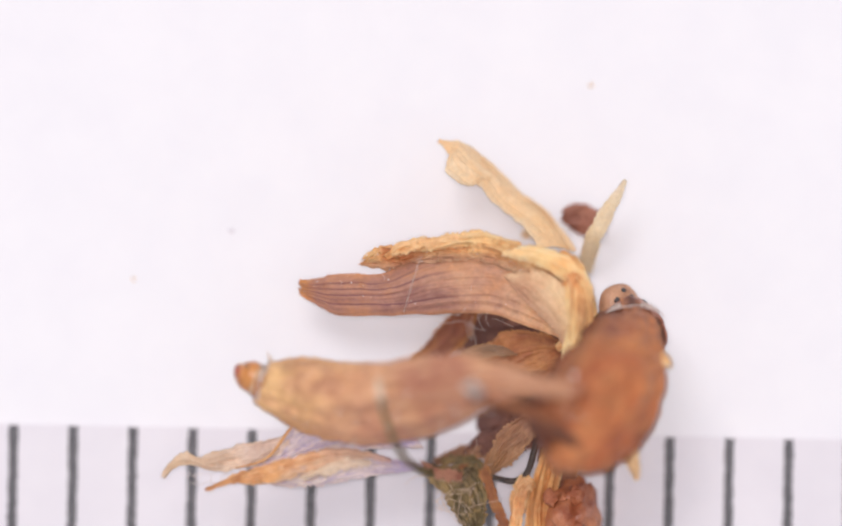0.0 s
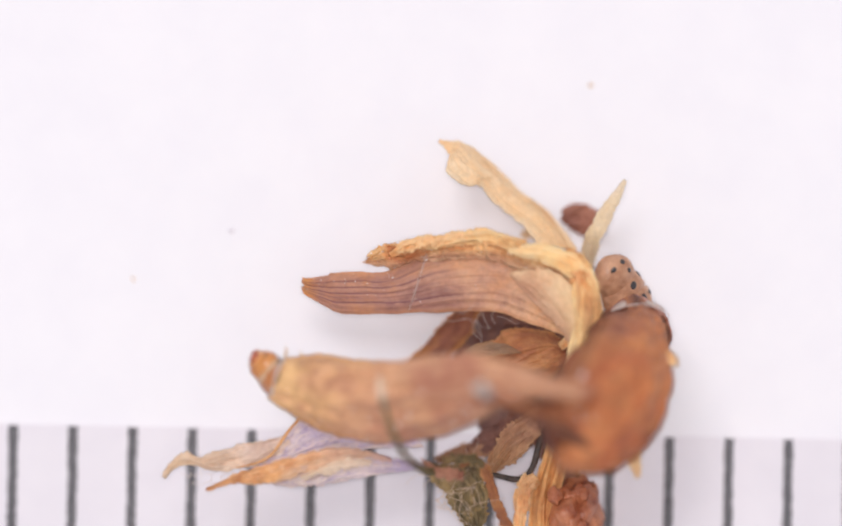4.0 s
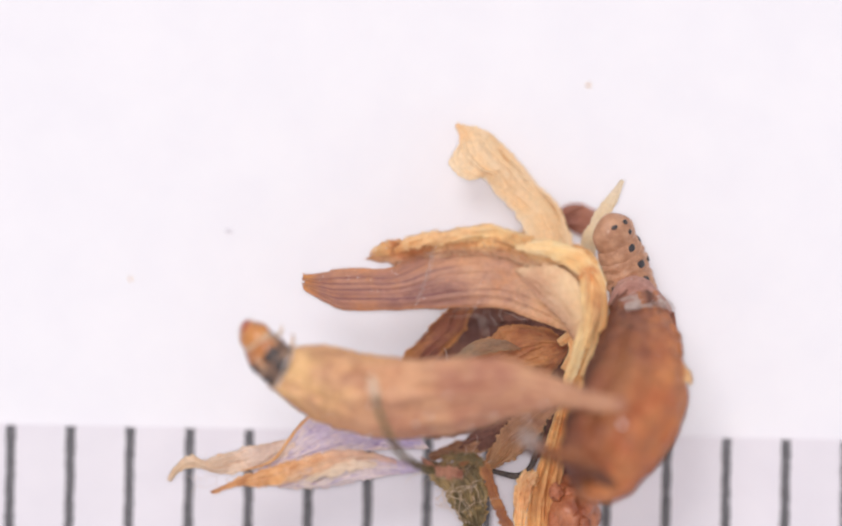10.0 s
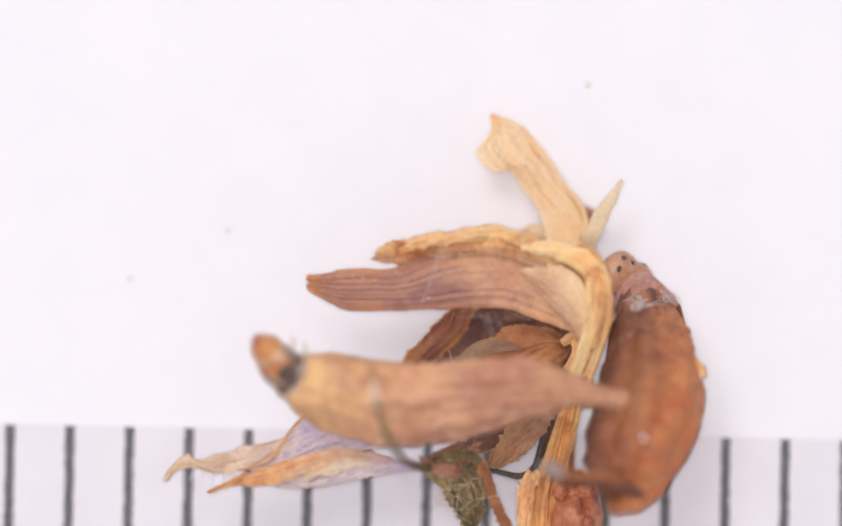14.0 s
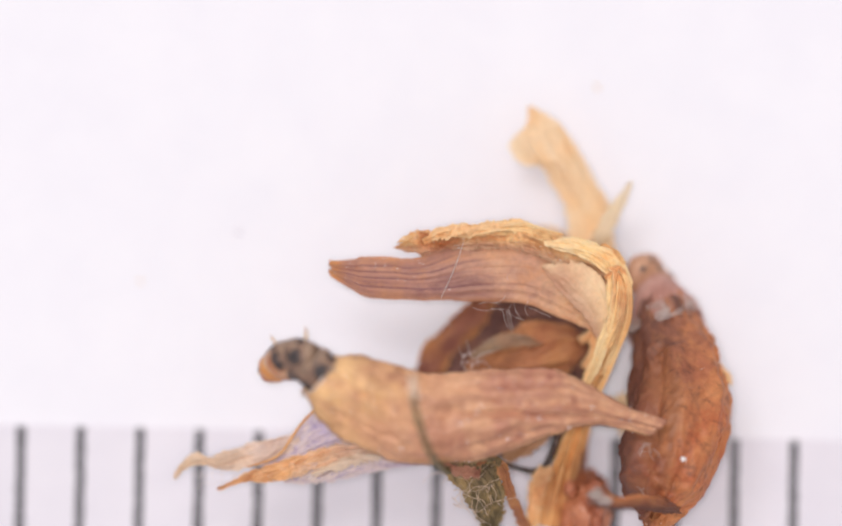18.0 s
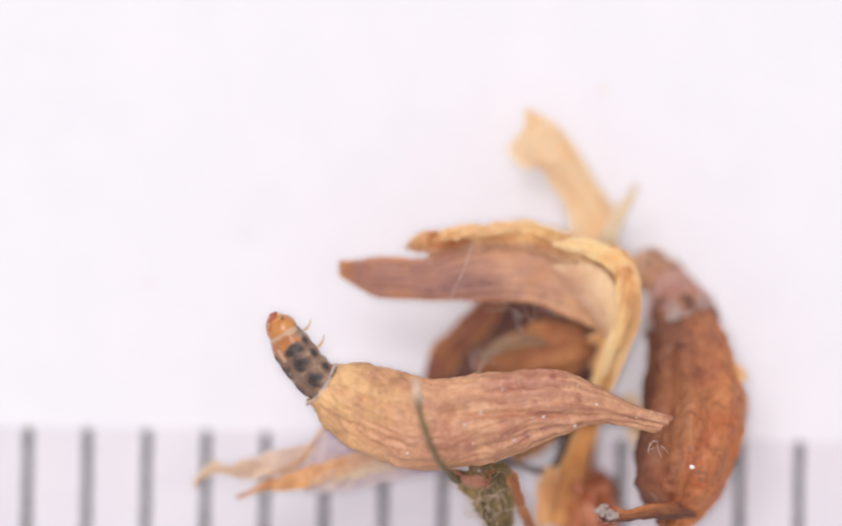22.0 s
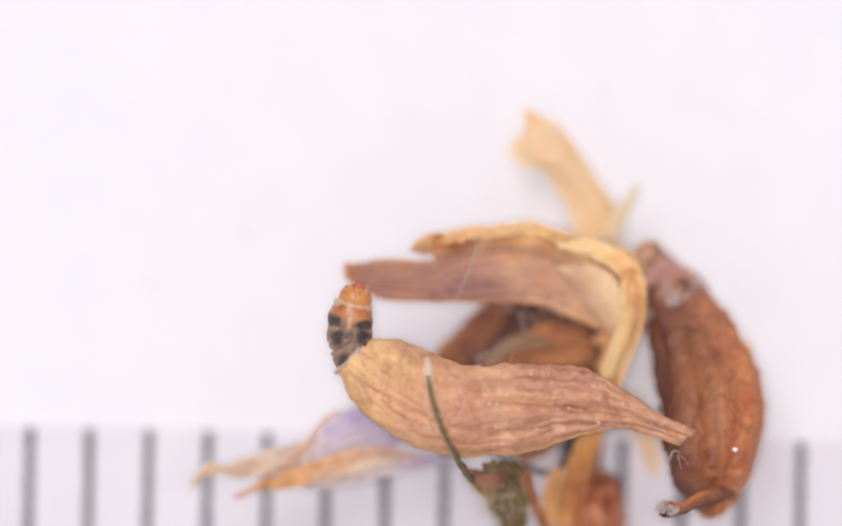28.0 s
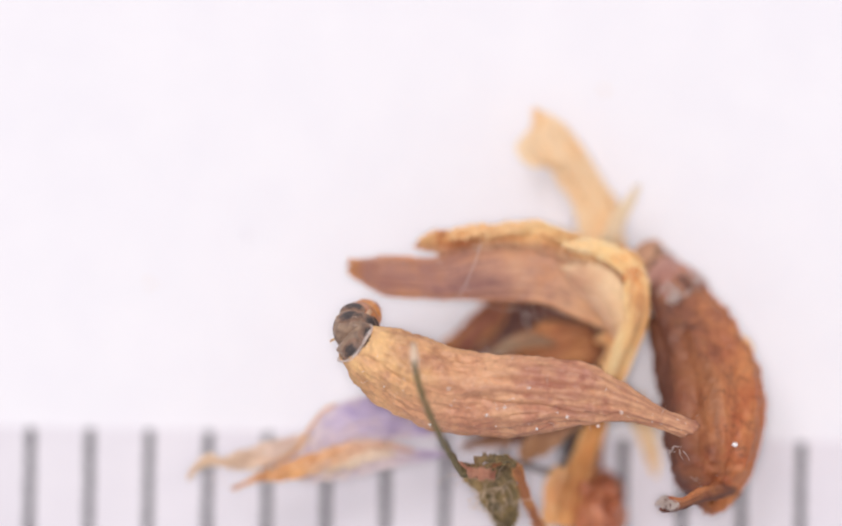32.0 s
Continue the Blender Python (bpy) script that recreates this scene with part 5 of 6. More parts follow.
def plate(length, width, height, a0, a1, y0, y1, lift=0.012, ends=0.72, n=9, taper=0.0):
    """A raised hard plate on a body ring between two angles and two places along it."""
    grid, outs = [], []
    for i in range(n + 1):
        f = i / n
        row, on = [], []
        for j in range(n + 1):
            g = j / n
            # rounded outline
            cx, cy = 2 * f - 1, 2 * g - 1
            sx = cx * math.sqrt(1 - cy * cy / 2.3)
            sy = cy * math.sqrt(1 - cx * cx / 2.3)
            wob = 1 + 0.22 * nz(cx * 1.7 + a0, cy * 1.7, y0 * 5)
            a = radians((a0 + a1) / 2 + sx * wob * (a1 - a0) / 2)
            k = (y0 + y1) / 2 + sy * wob * (y1 - y0) / 2
            r = ends + (1 - ends) * math.sqrt(max(0, 1 - abs(k) ** 2.6))
            r *= 1 - taper * max(0, k + 0.4) ** 1.5
            o = Vector((math.cos(a), 0, math.sin(a)))
            bulge = lift * (1 - max(abs(cx), abs(cy)) ** 4)
            row.append(Vector((math.cos(a) * width / 2 * r, k * length / 2, math.sin(a) * height / 2 * r)) + o * bulge)
            on.append(o)
        grid.append(row)
        outs.append(on)
    return shell(grid, outs, 0.02)


def body_part(name, bm, material, larva, label=""):
    """A part that is moved on its own: its mesh lies round its own origin."""
    keep = ORIGIN[larva.name]
    ORIGIN[larva.name] = Vector((0, 0, 0))
    ob = part(name, bm, material, larva, label)
    ORIGIN[larva.name] = keep
    return ob


def leg(parent, x, y, z, out, ahead=0.12, size=1.0):
    """A short jointed leg with a claw."""
    r = 0.036 * size
    ob = part("leg", rod([(x, y, z, r * 1.2), (x + out * 0.10 * size, y + 0.02, z - 0.13 * size, r), (x + out * 0.16 * size, y + ahead * 0.6, z - 0.24 * size, r * 0.65),
                          (x + out * 0.15 * size, y + ahead, z - 0.34 * size, r * 0.3), (x + out * 0.12 * size, y + ahead * 1.2, z - 0.38 * size, r * 0.1)], 9, 0.05), LEG, parent, "pale jointed leg")
    return ob


def build_larva(origin, label, spotted=False):
    lv = thing("larva", origin, label, "larva", "larvae in cases")
    skin = SPOTSKIN if spotted else BODY
    hw, hl, hh = (0.76, 0.74, 0.5) if spotted else (0.55, 0.50, 0.48)
    bm = bmesh.new()
    bmesh.ops.create_uvsphere(bm, u_segments=36, v_segments=24, radius=1.0)
    for v in bm.verts:
        d = v.co
        fore = max(d.y, 0)
        groove = 0.04 * math.exp(-(d.x / 0.06) ** 2) * max(0, d.z) * (1 if d.y < 0.35 else 0)
        full = (1.001 - min(d.y, 0) ** 2) ** -0.33
        v.co = Vector((d.x * full * hw / 2 * (1 - 0.40 * fore ** 2), d.y * hl / 2, d.z * full * hh / 2 * (1 - 0.25 * fore ** 2))) * (1 - groove)
    head = body_part("head", bm, HEAD, lv, "glossy amber head capsule")
    if spotted:
        head.data.materials[0] = skin
    for s in (1,) if spotted else ():
        part("spot", lump((-0.02, 0.20, 0.19), (0.06, 0.04, 0.04), 0.2, 2.0, 5, 14), BLACK, head, "black spot at the tip")
        part("spot", lump((0.20, 0.16, 0.15), (0.05, 0.05, 0.04), 0.2, 2.0, 6, 14), BLACK, head)
        part("spot", lump((s * 0.20, -0.02, 0.18), (0.05, 0.06, 0.05), 0.1, 2.0, 3, 14), BLACK, head, "round black spot")
    part("clypeus", lump((0, 0.19, 0.07), (0.12, 0.065, 0.09), 0.08, 2.0, 1, 20), FACE, head, "red-brown face plate")
    for s in (-1, 1):
        part("mandible", lump((s * 0.04, 0.258, 0.01), (0.042, 0.035, 0.05), 0.1, 2.0, 2, 14), FACE, head)
        part("suture", rod([(0, 0.02, 0.236, 0.005), (s * 0.035, 0.08, 0.226, 0.006), (s * 0.075, 0.15, 0.188, 0.007), (s * 0.095, 0.20, 0.135, 0.006)], 6), FACE, head, "thin red-brown seam")
        part("eye_patch", lump((s * 0.205, 0.125, 0.045), (0.018, 0.03, 0.028), 0.15, 2.0, 3, 14), BLACK, head, "dark eye spots")
        part("antenna", rod([(s * 0.13, 0.21, 0.03, 0.013), (s * 0.145, 0.24, 0.03, 0.010), (s * 0.15, 0.265, 0.03, 0.006)], 7), LEG, head)
    rng = random.Random(41)
    starts = []
    for i in range(6):
        a = rng.uniform(0.1, math.pi - 0.1)
        y = rng.uniform(0.0, 0.22)
        k = math.sqrt(max(0.05, 1 - (y / 0.25) ** 2))
        starts.append(((math.cos(a) * hw / 2 * k * 0.92, y, math.sin(a) * hh / 2 * k * 0.92), (math.cos(a), 0.9, math.sin(a) * 0.7)))
    part("bristles", hairs(starts, 0.06, 0.0035, 0.25, 19), LEG, head, "fine pale bristles")

    pl, pw, ph = (0.50, 0.82, 0.54) if spotted else (0.54, 0.74, 0.60)
    pro = body_part("thorax_ring", band(pl, pw, ph, 0.8, taper=0.16), skin, lv, "first body ring with amber shield")
    if spotted:
        for a in (18, 70):
            part("spot", plate(pl, pw, ph, a - 11, a + 11, -0.24, 0.26, 0.012, 0.86, 7, 0.16), BLACK, pro, "round black spot")
    else:
        part("collar", plate(pl, pw, ph, -10, 190, 0.3, 0.98, 0.003, 0.86, 18, 0.16), COLLAR, pro, "pale front collar")
        part("shield", plate(pl, pw, ph, 6, 174, -0.8, 0.62, 0.008, 0.86, 16, 0.16), SHIELD, pro, "glossy amber shield")
    if not spotted:
        for a0, a1 in ((2, 84), (96, 178)):
            part("black_plate", plate(pl, pw, ph, a0, a1, -1.0, 0.0, 0.016, 0.86, 12, 0.16), PLATE, pro, "black shield patch")
        for a0, a1 in ((-16, 14), (166, 196)):
            part("black_plate", plate(pl, pw, ph, a0, a1, -0.66, 0.0, 0.012, 0.86, 9, 0.16), PLATE, pro)
        part("pale_stripe", plate(pl, pw, ph, 82, 98, -0.95, 0.15, 0.024, 0.86, 8, 0.16), COLLAR, pro, "pale middle stripe")
    rings = [head, pro]
    for i, (length, width, height) in enumerate(((0.50, 0.74, 0.62), (0.48, 0.74, 0.64), (0.46, 0.74, 0.66), (0.46, 0.74, 0.66), (0.46, 0.72, 0.64))):
        if spotted:
            width, height = 0.86, 0.56
        ring = body_part("thorax_ring" if i < 2 else "abdomen_ring", band(length, width, height, 0.74, 0.03, wrinkle=0.10, seed=i, seg=40, rings=18), skin, lv)
        if spotted:
            for a in (14, 62) if i != 1 else (62, 148):
                part("spot", plate(length, width, height, a - 11 + 2 * i, a + 11, -0.30, 0.22 + 0.04 * i, 0.012, 0.86, 7), BLACK, ring, "round black spot")
        elif i < 2:
            for a0, a1 in ((28, 82), (98, 152)):
                part("black_plate", plate(length, width, height, a0 - 14 + 4 * i, a1 + 4, -0.75, 0.72 - 0.1 * i, 0.014, 0.80, 12), PLATE, ring, "black body plate")
            for a0, a1 in ((-18, 16), (164, 198)):
                part("black_plate", plate(length, width, height, a0, a1, -0.4, 0.4, 0.010, 0.86), PLATE, ring)
        rings.append(ring)
    if not spotted:
        leg(pro, 0.24, 0.06, -0.22, 1, 0.1, 0.5)
        leg(pro, -0.24, 0.06, -0.22, -1, 0.1, 0.5)
        for ring in rings[2:3]:
            leg(ring, 0.24, 0.02, -0.24, 1, 0.1, 0.6)
            leg(ring, -0.24, 0.02, -0.24, -1, 0.1, 0.6)
    return lv, rings


RING_BACK = (0.24, 0.54, 0.89, 1.22, 1.54, 1.86, 2.18)


# ---- build ----
build_ground()
build_ruler()
build_sepal()
build_lilac()
build_strip()
build_flower()
build_leaf()
case = build_case()
hook = build_hook()
larva_a, rings_a = build_larva(CASE_MOUTH, "tan larva with amber head and black plates leaning from its case")
larva_b, rings_b = build_larva(HOOK_RING, "brown larva with round black spots half out of its case", True)


# ---- what moves ----
def bring(p0, q0, p, q, rise=0.0, roll=0.0):
    """The pose that takes the line p0 to q0 onto p to q (millimetres); q's height follows from the length, by rise times as much."""
    p0, q0, p = Vector(p0), Vector(q0), Vector(p)
    flat = Vector((q[0] - p.x, q[1] - p.y, 0))
    length = (q0 - p0).length
    flat = flat if flat.length < length else flat * (length / flat.length)
    way = flat + Vector((0, 0, rise * math.sqrt(max(0, length ** 2 - flat.length ** 2))))
    a, b = (q0 - p0).normalized(), way.normalized()
    turn = a.rotation_difference(b).to_matrix().to_4x4() @ Matrix.Rotation(radians(roll), 4, a)
    return Matrix.Translation(p * MM) @ turn


def swung(p, w):
    """A pose at p (millimetres), turned about the axis w by its length in radians."""
    w = Vector(w)
    return Matrix.Translation(Vector(p) * MM) @ Matrix.Rotation(w.length, 4, w.normalized() if w.length > 1e-6 else Vector((0, 0, 1)))


def between(rows, t):
    """The pose at t seconds on a row of poses."""
    if t <= rows[0][0]:
        return rows[0][1]
    for (ta, a), (tb, b) in zip(rows, rows[1:]):
        if t <= tb:
            return a.lerp(b, (t - ta) / (tb - ta))
    return rows[-1][1]


def crawl(larva, rings, home_rows, rows, mouth, inward):
    """Slides and bends the rings of a larva so that its head's tip reaches each place; the body follows a curve out of the case."""
    walk(larva, home_rows)
    keyed = [[] for _ in rings]
    for t, tip, roll, *arch in rows:
        back = between(home_rows, t).inverted()
        tip = (back @ (Vector(tip) * MM)) / MM
        gap = (tip - mouth).length
        bend = mouth - inward * (0.25 * gap)
        root = mouth + inward * 0.35
        if arch:
            bend = bend + back.to_3x3() @ Vector((0, arch[0], 0.5 * arch[0]))
        pts = [root + inward * (2.6 * (1 - i / 24)) for i in range(24)]
        for i in range(41):
            f = i / 40
            a, b, c, d = root, mouth + inward * 0.03, bend, tip
            pts.append(a * (1 - f) ** 3 + b * 3 * f * (1 - f) ** 2 + c * 3 * f * f * (1 - f) + d * f ** 3)
        pts = pts[::-1]
        for ring, rows_of, far in zip(rings, keyed, RING_BACK):
            left, i = far, 0
            while i < len(pts) - 2 and left > (pts[i + 1] - pts[i]).length:
                left -= (pts[i + 1] - pts[i]).length
                i += 1
            step = (pts[i + 1] - pts[i]).normalized()
            place = pts[i] + step * left
            y = -step
            up = back.to_3x3() @ Vector((0, 0, 1))
            z = up - y * up.dot(y)
            z = z.normalized() if z.length > 0.05 else Vector((0, 1, 0))
            x = y.cross(z)
            m = Matrix((x, y, z)).transposed().to_4x4() @ Matrix.Rotation(radians(roll), 4, "Y")
            rows_of.append((t, Matrix.Translation(place * MM) @ m))
    for ring, rows_of in zip(rings, keyed):
        walk(ring, rows_of)


def motions():
    b, q = FLOWER_BEND, FLOWER_TIP
    flower = bpy.data.objects["dried_flower"]
    walk(flower, [(t, bring(b, q, p, e, -0.6)) for t, p, e in (
        (0, (2.793, -0.251, 2.3), (-1.776, -0.44, 1.7)), (3, (2.788, -0.251, 2.3), (-1.772, -0.458, 1.7)), (3.5, (2.887, -0.215, 2.3), (-1.78, -0.413, 1.8)),
        (6, (2.901, -0.215, 2.3), (-1.785, -0.413, 1.8)), (6.5, (2.905, -0.134, 2.3), (-1.896, -0.394, 2)), (8, (2.955, -0.152, 2.3), (-1.846, -0.368, 2)),
        (10, (3.019, -0.152, 2.3), (-1.835, -0.358, 2.2)), (12, (3.021, -0.134, 2.3), (-1.833, -0.358, 2.2)), (12.5, (3.165, -0.152, 2.3), (-1.733, -0.385, 2.2)),
        (13, (3.161, -0.17, 2.3), (-1.72, -0.367, 2.2)), (14, (3.103, -0.157, 2.3), (-1.778, -0.372, 2.2)), (14.5, (3.089, -0.152, 2.3), (-1.792, -0.367, 2.2)),
        (16.5, (3.223, -0.099, 2.3), (-1.645, -0.261, 2.2)), (17, (3.34, -0.153, 2.3), (-1.582, -0.027, 2.2)), (17.5, (3.284, -0.126, 2.3), (-1.629, -0.18, 2.2)),
        (18, (3.308, -0.126, 2.3), (-1.604, -0.099, 2.2)), (18.5, (3.279, -0.108, 2.3), (-1.615, -0.153, 2.2)), (19, (3.367, -0.179, 2.3), (-1.555, 0.009, 2.2)),
        (19.5, (3.358, -0.153, 2.3), (-1.555, -0.108, 2.2)), (21, (3.376, -0.162, 2.3), (-1.519, -0.027, 2.2)), (21.5, (3.364, -0.13, 2.3), (-1.506, -0.13, 2.2)),
        (22, (3.362, -0.103, 2.3), (-1.518, -0.068, 2.2)), (23, (3.348, -0.049, 2.3), (-1.505, -0.149, 2.2)), (24, (3.347, -0.022, 2.3), (-1.462, -0.131, 2.2)),
        (24.5, (3.103, 0.014, 2.3), (-1.607, -0.365, 2.2)), (25, (3.291, -0.04, 2.3), (-1.517, -0.275, 2.2)), (25.5, (3.273, -0.067, 2.3), (-1.635, -0.302, 2.2)),
        (27.5, (3.417, -0.122, 2.3), (-1.536, -0.122, 2.2)), (29.5, (3.423, -0.12, 2.3), (-1.522, -0.093, 2.2)), (30, (3.476, -0.128, 2.3), (-1.487, -0.065, 2.2)),
        (32, (3.472, -0.117, 2.3), (-1.473, -0.036, 2.2)))])

    b, q = STRIP_BASE, STRIP_TIP
    strip = bpy.data.objects["petal_strip"]
    walk(strip, [(t, bring(b, q, p, e, 0.2, roll)) for t, roll, p, e in (
        (0, 52, (2.301, 0.252, 0.9), (0.51, 1.79, 0.9)), (3, 52, (2.305, 0.252, 0.9), (0.505, 1.79, 0.9)), (6, 48, (2.364, 0.252, 0.9), (0.55, 1.81, 0.9)), (6.5, 24, (2.33, 0.306, 0.9), (0.72, 2.17, 0.9)),
        (10, 22, (2.41, 0.288, 0.9), (0.74, 2.155, 0.9)), (11, 17, (2.47, 0.288, 0.9), (0.79, 2.21, 0.9)), (11.5, 17, (2.55, 0.288, 0.9), (0.91, 2.28, 0.9)),
        (12.5, 11, (2.66, 0.27, 0.9), (1.11, 2.36, 0.9)), (13.5, 11, (2.74, 0.261, 0.9), (1.20, 2.36, 0.9)), (14.5, 9, (2.787, 0.27, 0.9), (1.349, 2.427, 0.9)),
        (16.5, 3, (2.926, 0.279, 0.9), (1.624, 2.461, 0.9)), (17, -2, (3.052, 0.279, 0.9), (1.868, 2.56, 0.9)), (17.5, 3, (2.959, 0.279, 0.9), (1.658, 2.461, 0.9)),
        (18, 0, (2.993, 0.279, 0.9), (1.773, 2.515, 0.9)), (18.5, 3, (2.955, 0.279, 0.9), (1.636, 2.425, 0.9)), (19, -2, (3.043, 0.279, 0.9), (1.841, 2.524, 0.9)),
        (19.5, 3, (2.989, 0.279, 0.9), (1.706, 2.461, 0.9)), (21.5, 3, (2.968, 0.302, 0.9), (1.702, 2.449, 0.9)), (22.5, 3, (2.925, 0.348, 0.9), (1.62, 2.436, 0.9)),
        (23.5, 3, (2.942, 0.348, 0.9), (1.691, 2.481, 0.9)), (24.5, 6, (2.804, 0.42, 0.9), (1.499, 2.364, 0.9)), (25, 6, (2.867, 0.375, 0.9), (1.49, 2.309, 0.9)),
        (25.5, 3, (2.92, 0.375, 0.9), (1.661, 2.33, 0.9)), (28, 3, (2.957, 0.366, 0.9), (1.733, 2.29, 0.9)), (29.5, 3, (2.963, 0.368, 0.9), (1.748, 2.28, 0.9)),
        (30, 3, (3.025, 0.368, 0.9), (1.819, 2.32, 0.9)), (32, 3, (3.021, 0.37, 0.9), (1.833, 2.32, 0.9)))])

    b, q = LILAC_TIP, LILAC_END
    lilac = bpy.data.objects["lilac_petals"]
    walk(lilac, [(t, bring(b, q, p, e, 0.3)) for t, p, e in (
        (0, (-4.292, -3.53, 2.2), (-0.528, -3.294, 2.6)), (3.5, (-4.278, -3.53, 2.2), (-0.506, -3.285, 2.6)), (6, (-4.247, -3.566, 2.2), (-0.465, -3.294, 2.6)), (9, (-4.148, -3.584, 2.2), (-0.394, -3.312, 2.6)),
        (12, (-4.153, -3.584, 2.2), (-0.417, -3.312, 2.6)), (13, (-4.175, -3.566, 2.2), (-0.429, -3.294, 2.6)), (14.5, (-4.211, -3.602, 2.2), (-0.465, -3.294, 2.6)), (16.5, (-4.241, -3.459, 2.2), (-0.485, -3.16, 2.6)),
        (17, (-4.286, -3.369, 2.2), (-0.512, -3.115, 2.6)), (17.5, (-4.217, -3.513, 2.2), (-0.46, -3.169, 2.6)), (18.5, (-4.221, -3.531, 2.2), (-0.465, -3.169, 2.6)), (19, (-4.277, -3.369, 2.2), (-0.503, -3.115, 2.6)),
        (19.5, (-4.205, -3.513, 2.2), (-0.449, -3.169, 2.6)), (21, (-4.205, -3.459, 2.2), (-0.449, -3.133, 2.6)), (21.5, (-4.077, -3.654, 2.2), (-0.346, -3.273, 2.6)), (22, (-4.013, -3.653, 2.2), (-0.284, -3.289, 2.6)),
        (23, (-3.965, -3.618, 2.2), (-0.235, -3.344, 2.6)), (24.5, (-4.04, -3.654, 2.2), (-0.291, -3.29, 2.6)), (25.5, (-4.095, -3.654, 2.2), (-0.329, -3.254, 2.6)), (28, (-4.078, -3.673, 2.2), (-0.311, -3.183, 2.6)),
        (32, (-4.141, -3.524, 2.2), (-0.356, -3.07, 2.6)))])

    b, q = LEAF_JOINT, LEAF_TOP
    leaf, stem = bpy.data.objects["olive_leaf"], bpy.data.objects["plant_stem"]
    leaf_rows = (
        (0, (0.036, -3.383, 2.6), (-0.712, -1.913, 5)), (3.5, (0.058, -3.365, 2.6), (-0.689, -1.886, 5)), (6, (0.072, -3.365, 2.6), (-0.623, -1.939, 5)), (9, (0.099, -3.347, 2.6), (-0.773, -1.868, 5)),
        (12, (0.085, -3.33, 2.6), (-0.787, -1.868, 5)), (13, (0.099, -3.356, 2.6), (-0.8, -2.037, 5)), (14.5, (0.054, -3.293, 2.7), (-0.685, -1.913, 5)), (16.5, (0.188, -3.323, 3.5), (-0.438, -1.936, 5)),
        (19, (0.232, -3.305, 3.5), (-0.188, -1.757, 5)), (21, (0.25, -3.34, 3.5), (-0.17, -1.811, 5)), (22, (0.29, -3.439, 4), (-0.292, -1.838, 5)), (23, (0.339, -3.475, 4), (-0.36, -1.82, 5)),
        (24.5, (0.265, -3.44, 4), (-0.586, -1.981, 5)), (25.5, (0.479, -3.406, 3.7), (-0.185, -1.57, 5)), (28, (0.498, -3.427, 3.5), (-0.131, -1.508, 5)), (29.5, (0.494, -3.425, 3.5), (-0.153, -1.479, 5)),
        (30, (0.367, -3.276, 4.1), (-0.297, -1.371, 5)), (32, (0.344, -3.31, 4.1), (-0.373, -1.261, 5)))
    walk(stem, [(t, bring(b, q, p, e, 1.0)) for t, p, e in leaf_rows])
    walk(leaf, [(t, Matrix.Translation(Vector((p[0], p[1], 0.8 * p[2] + 0.3)) * MM)) for t, p, e in leaf_rows])

    b, q = CASE_MOUTH, CASE_TAIL
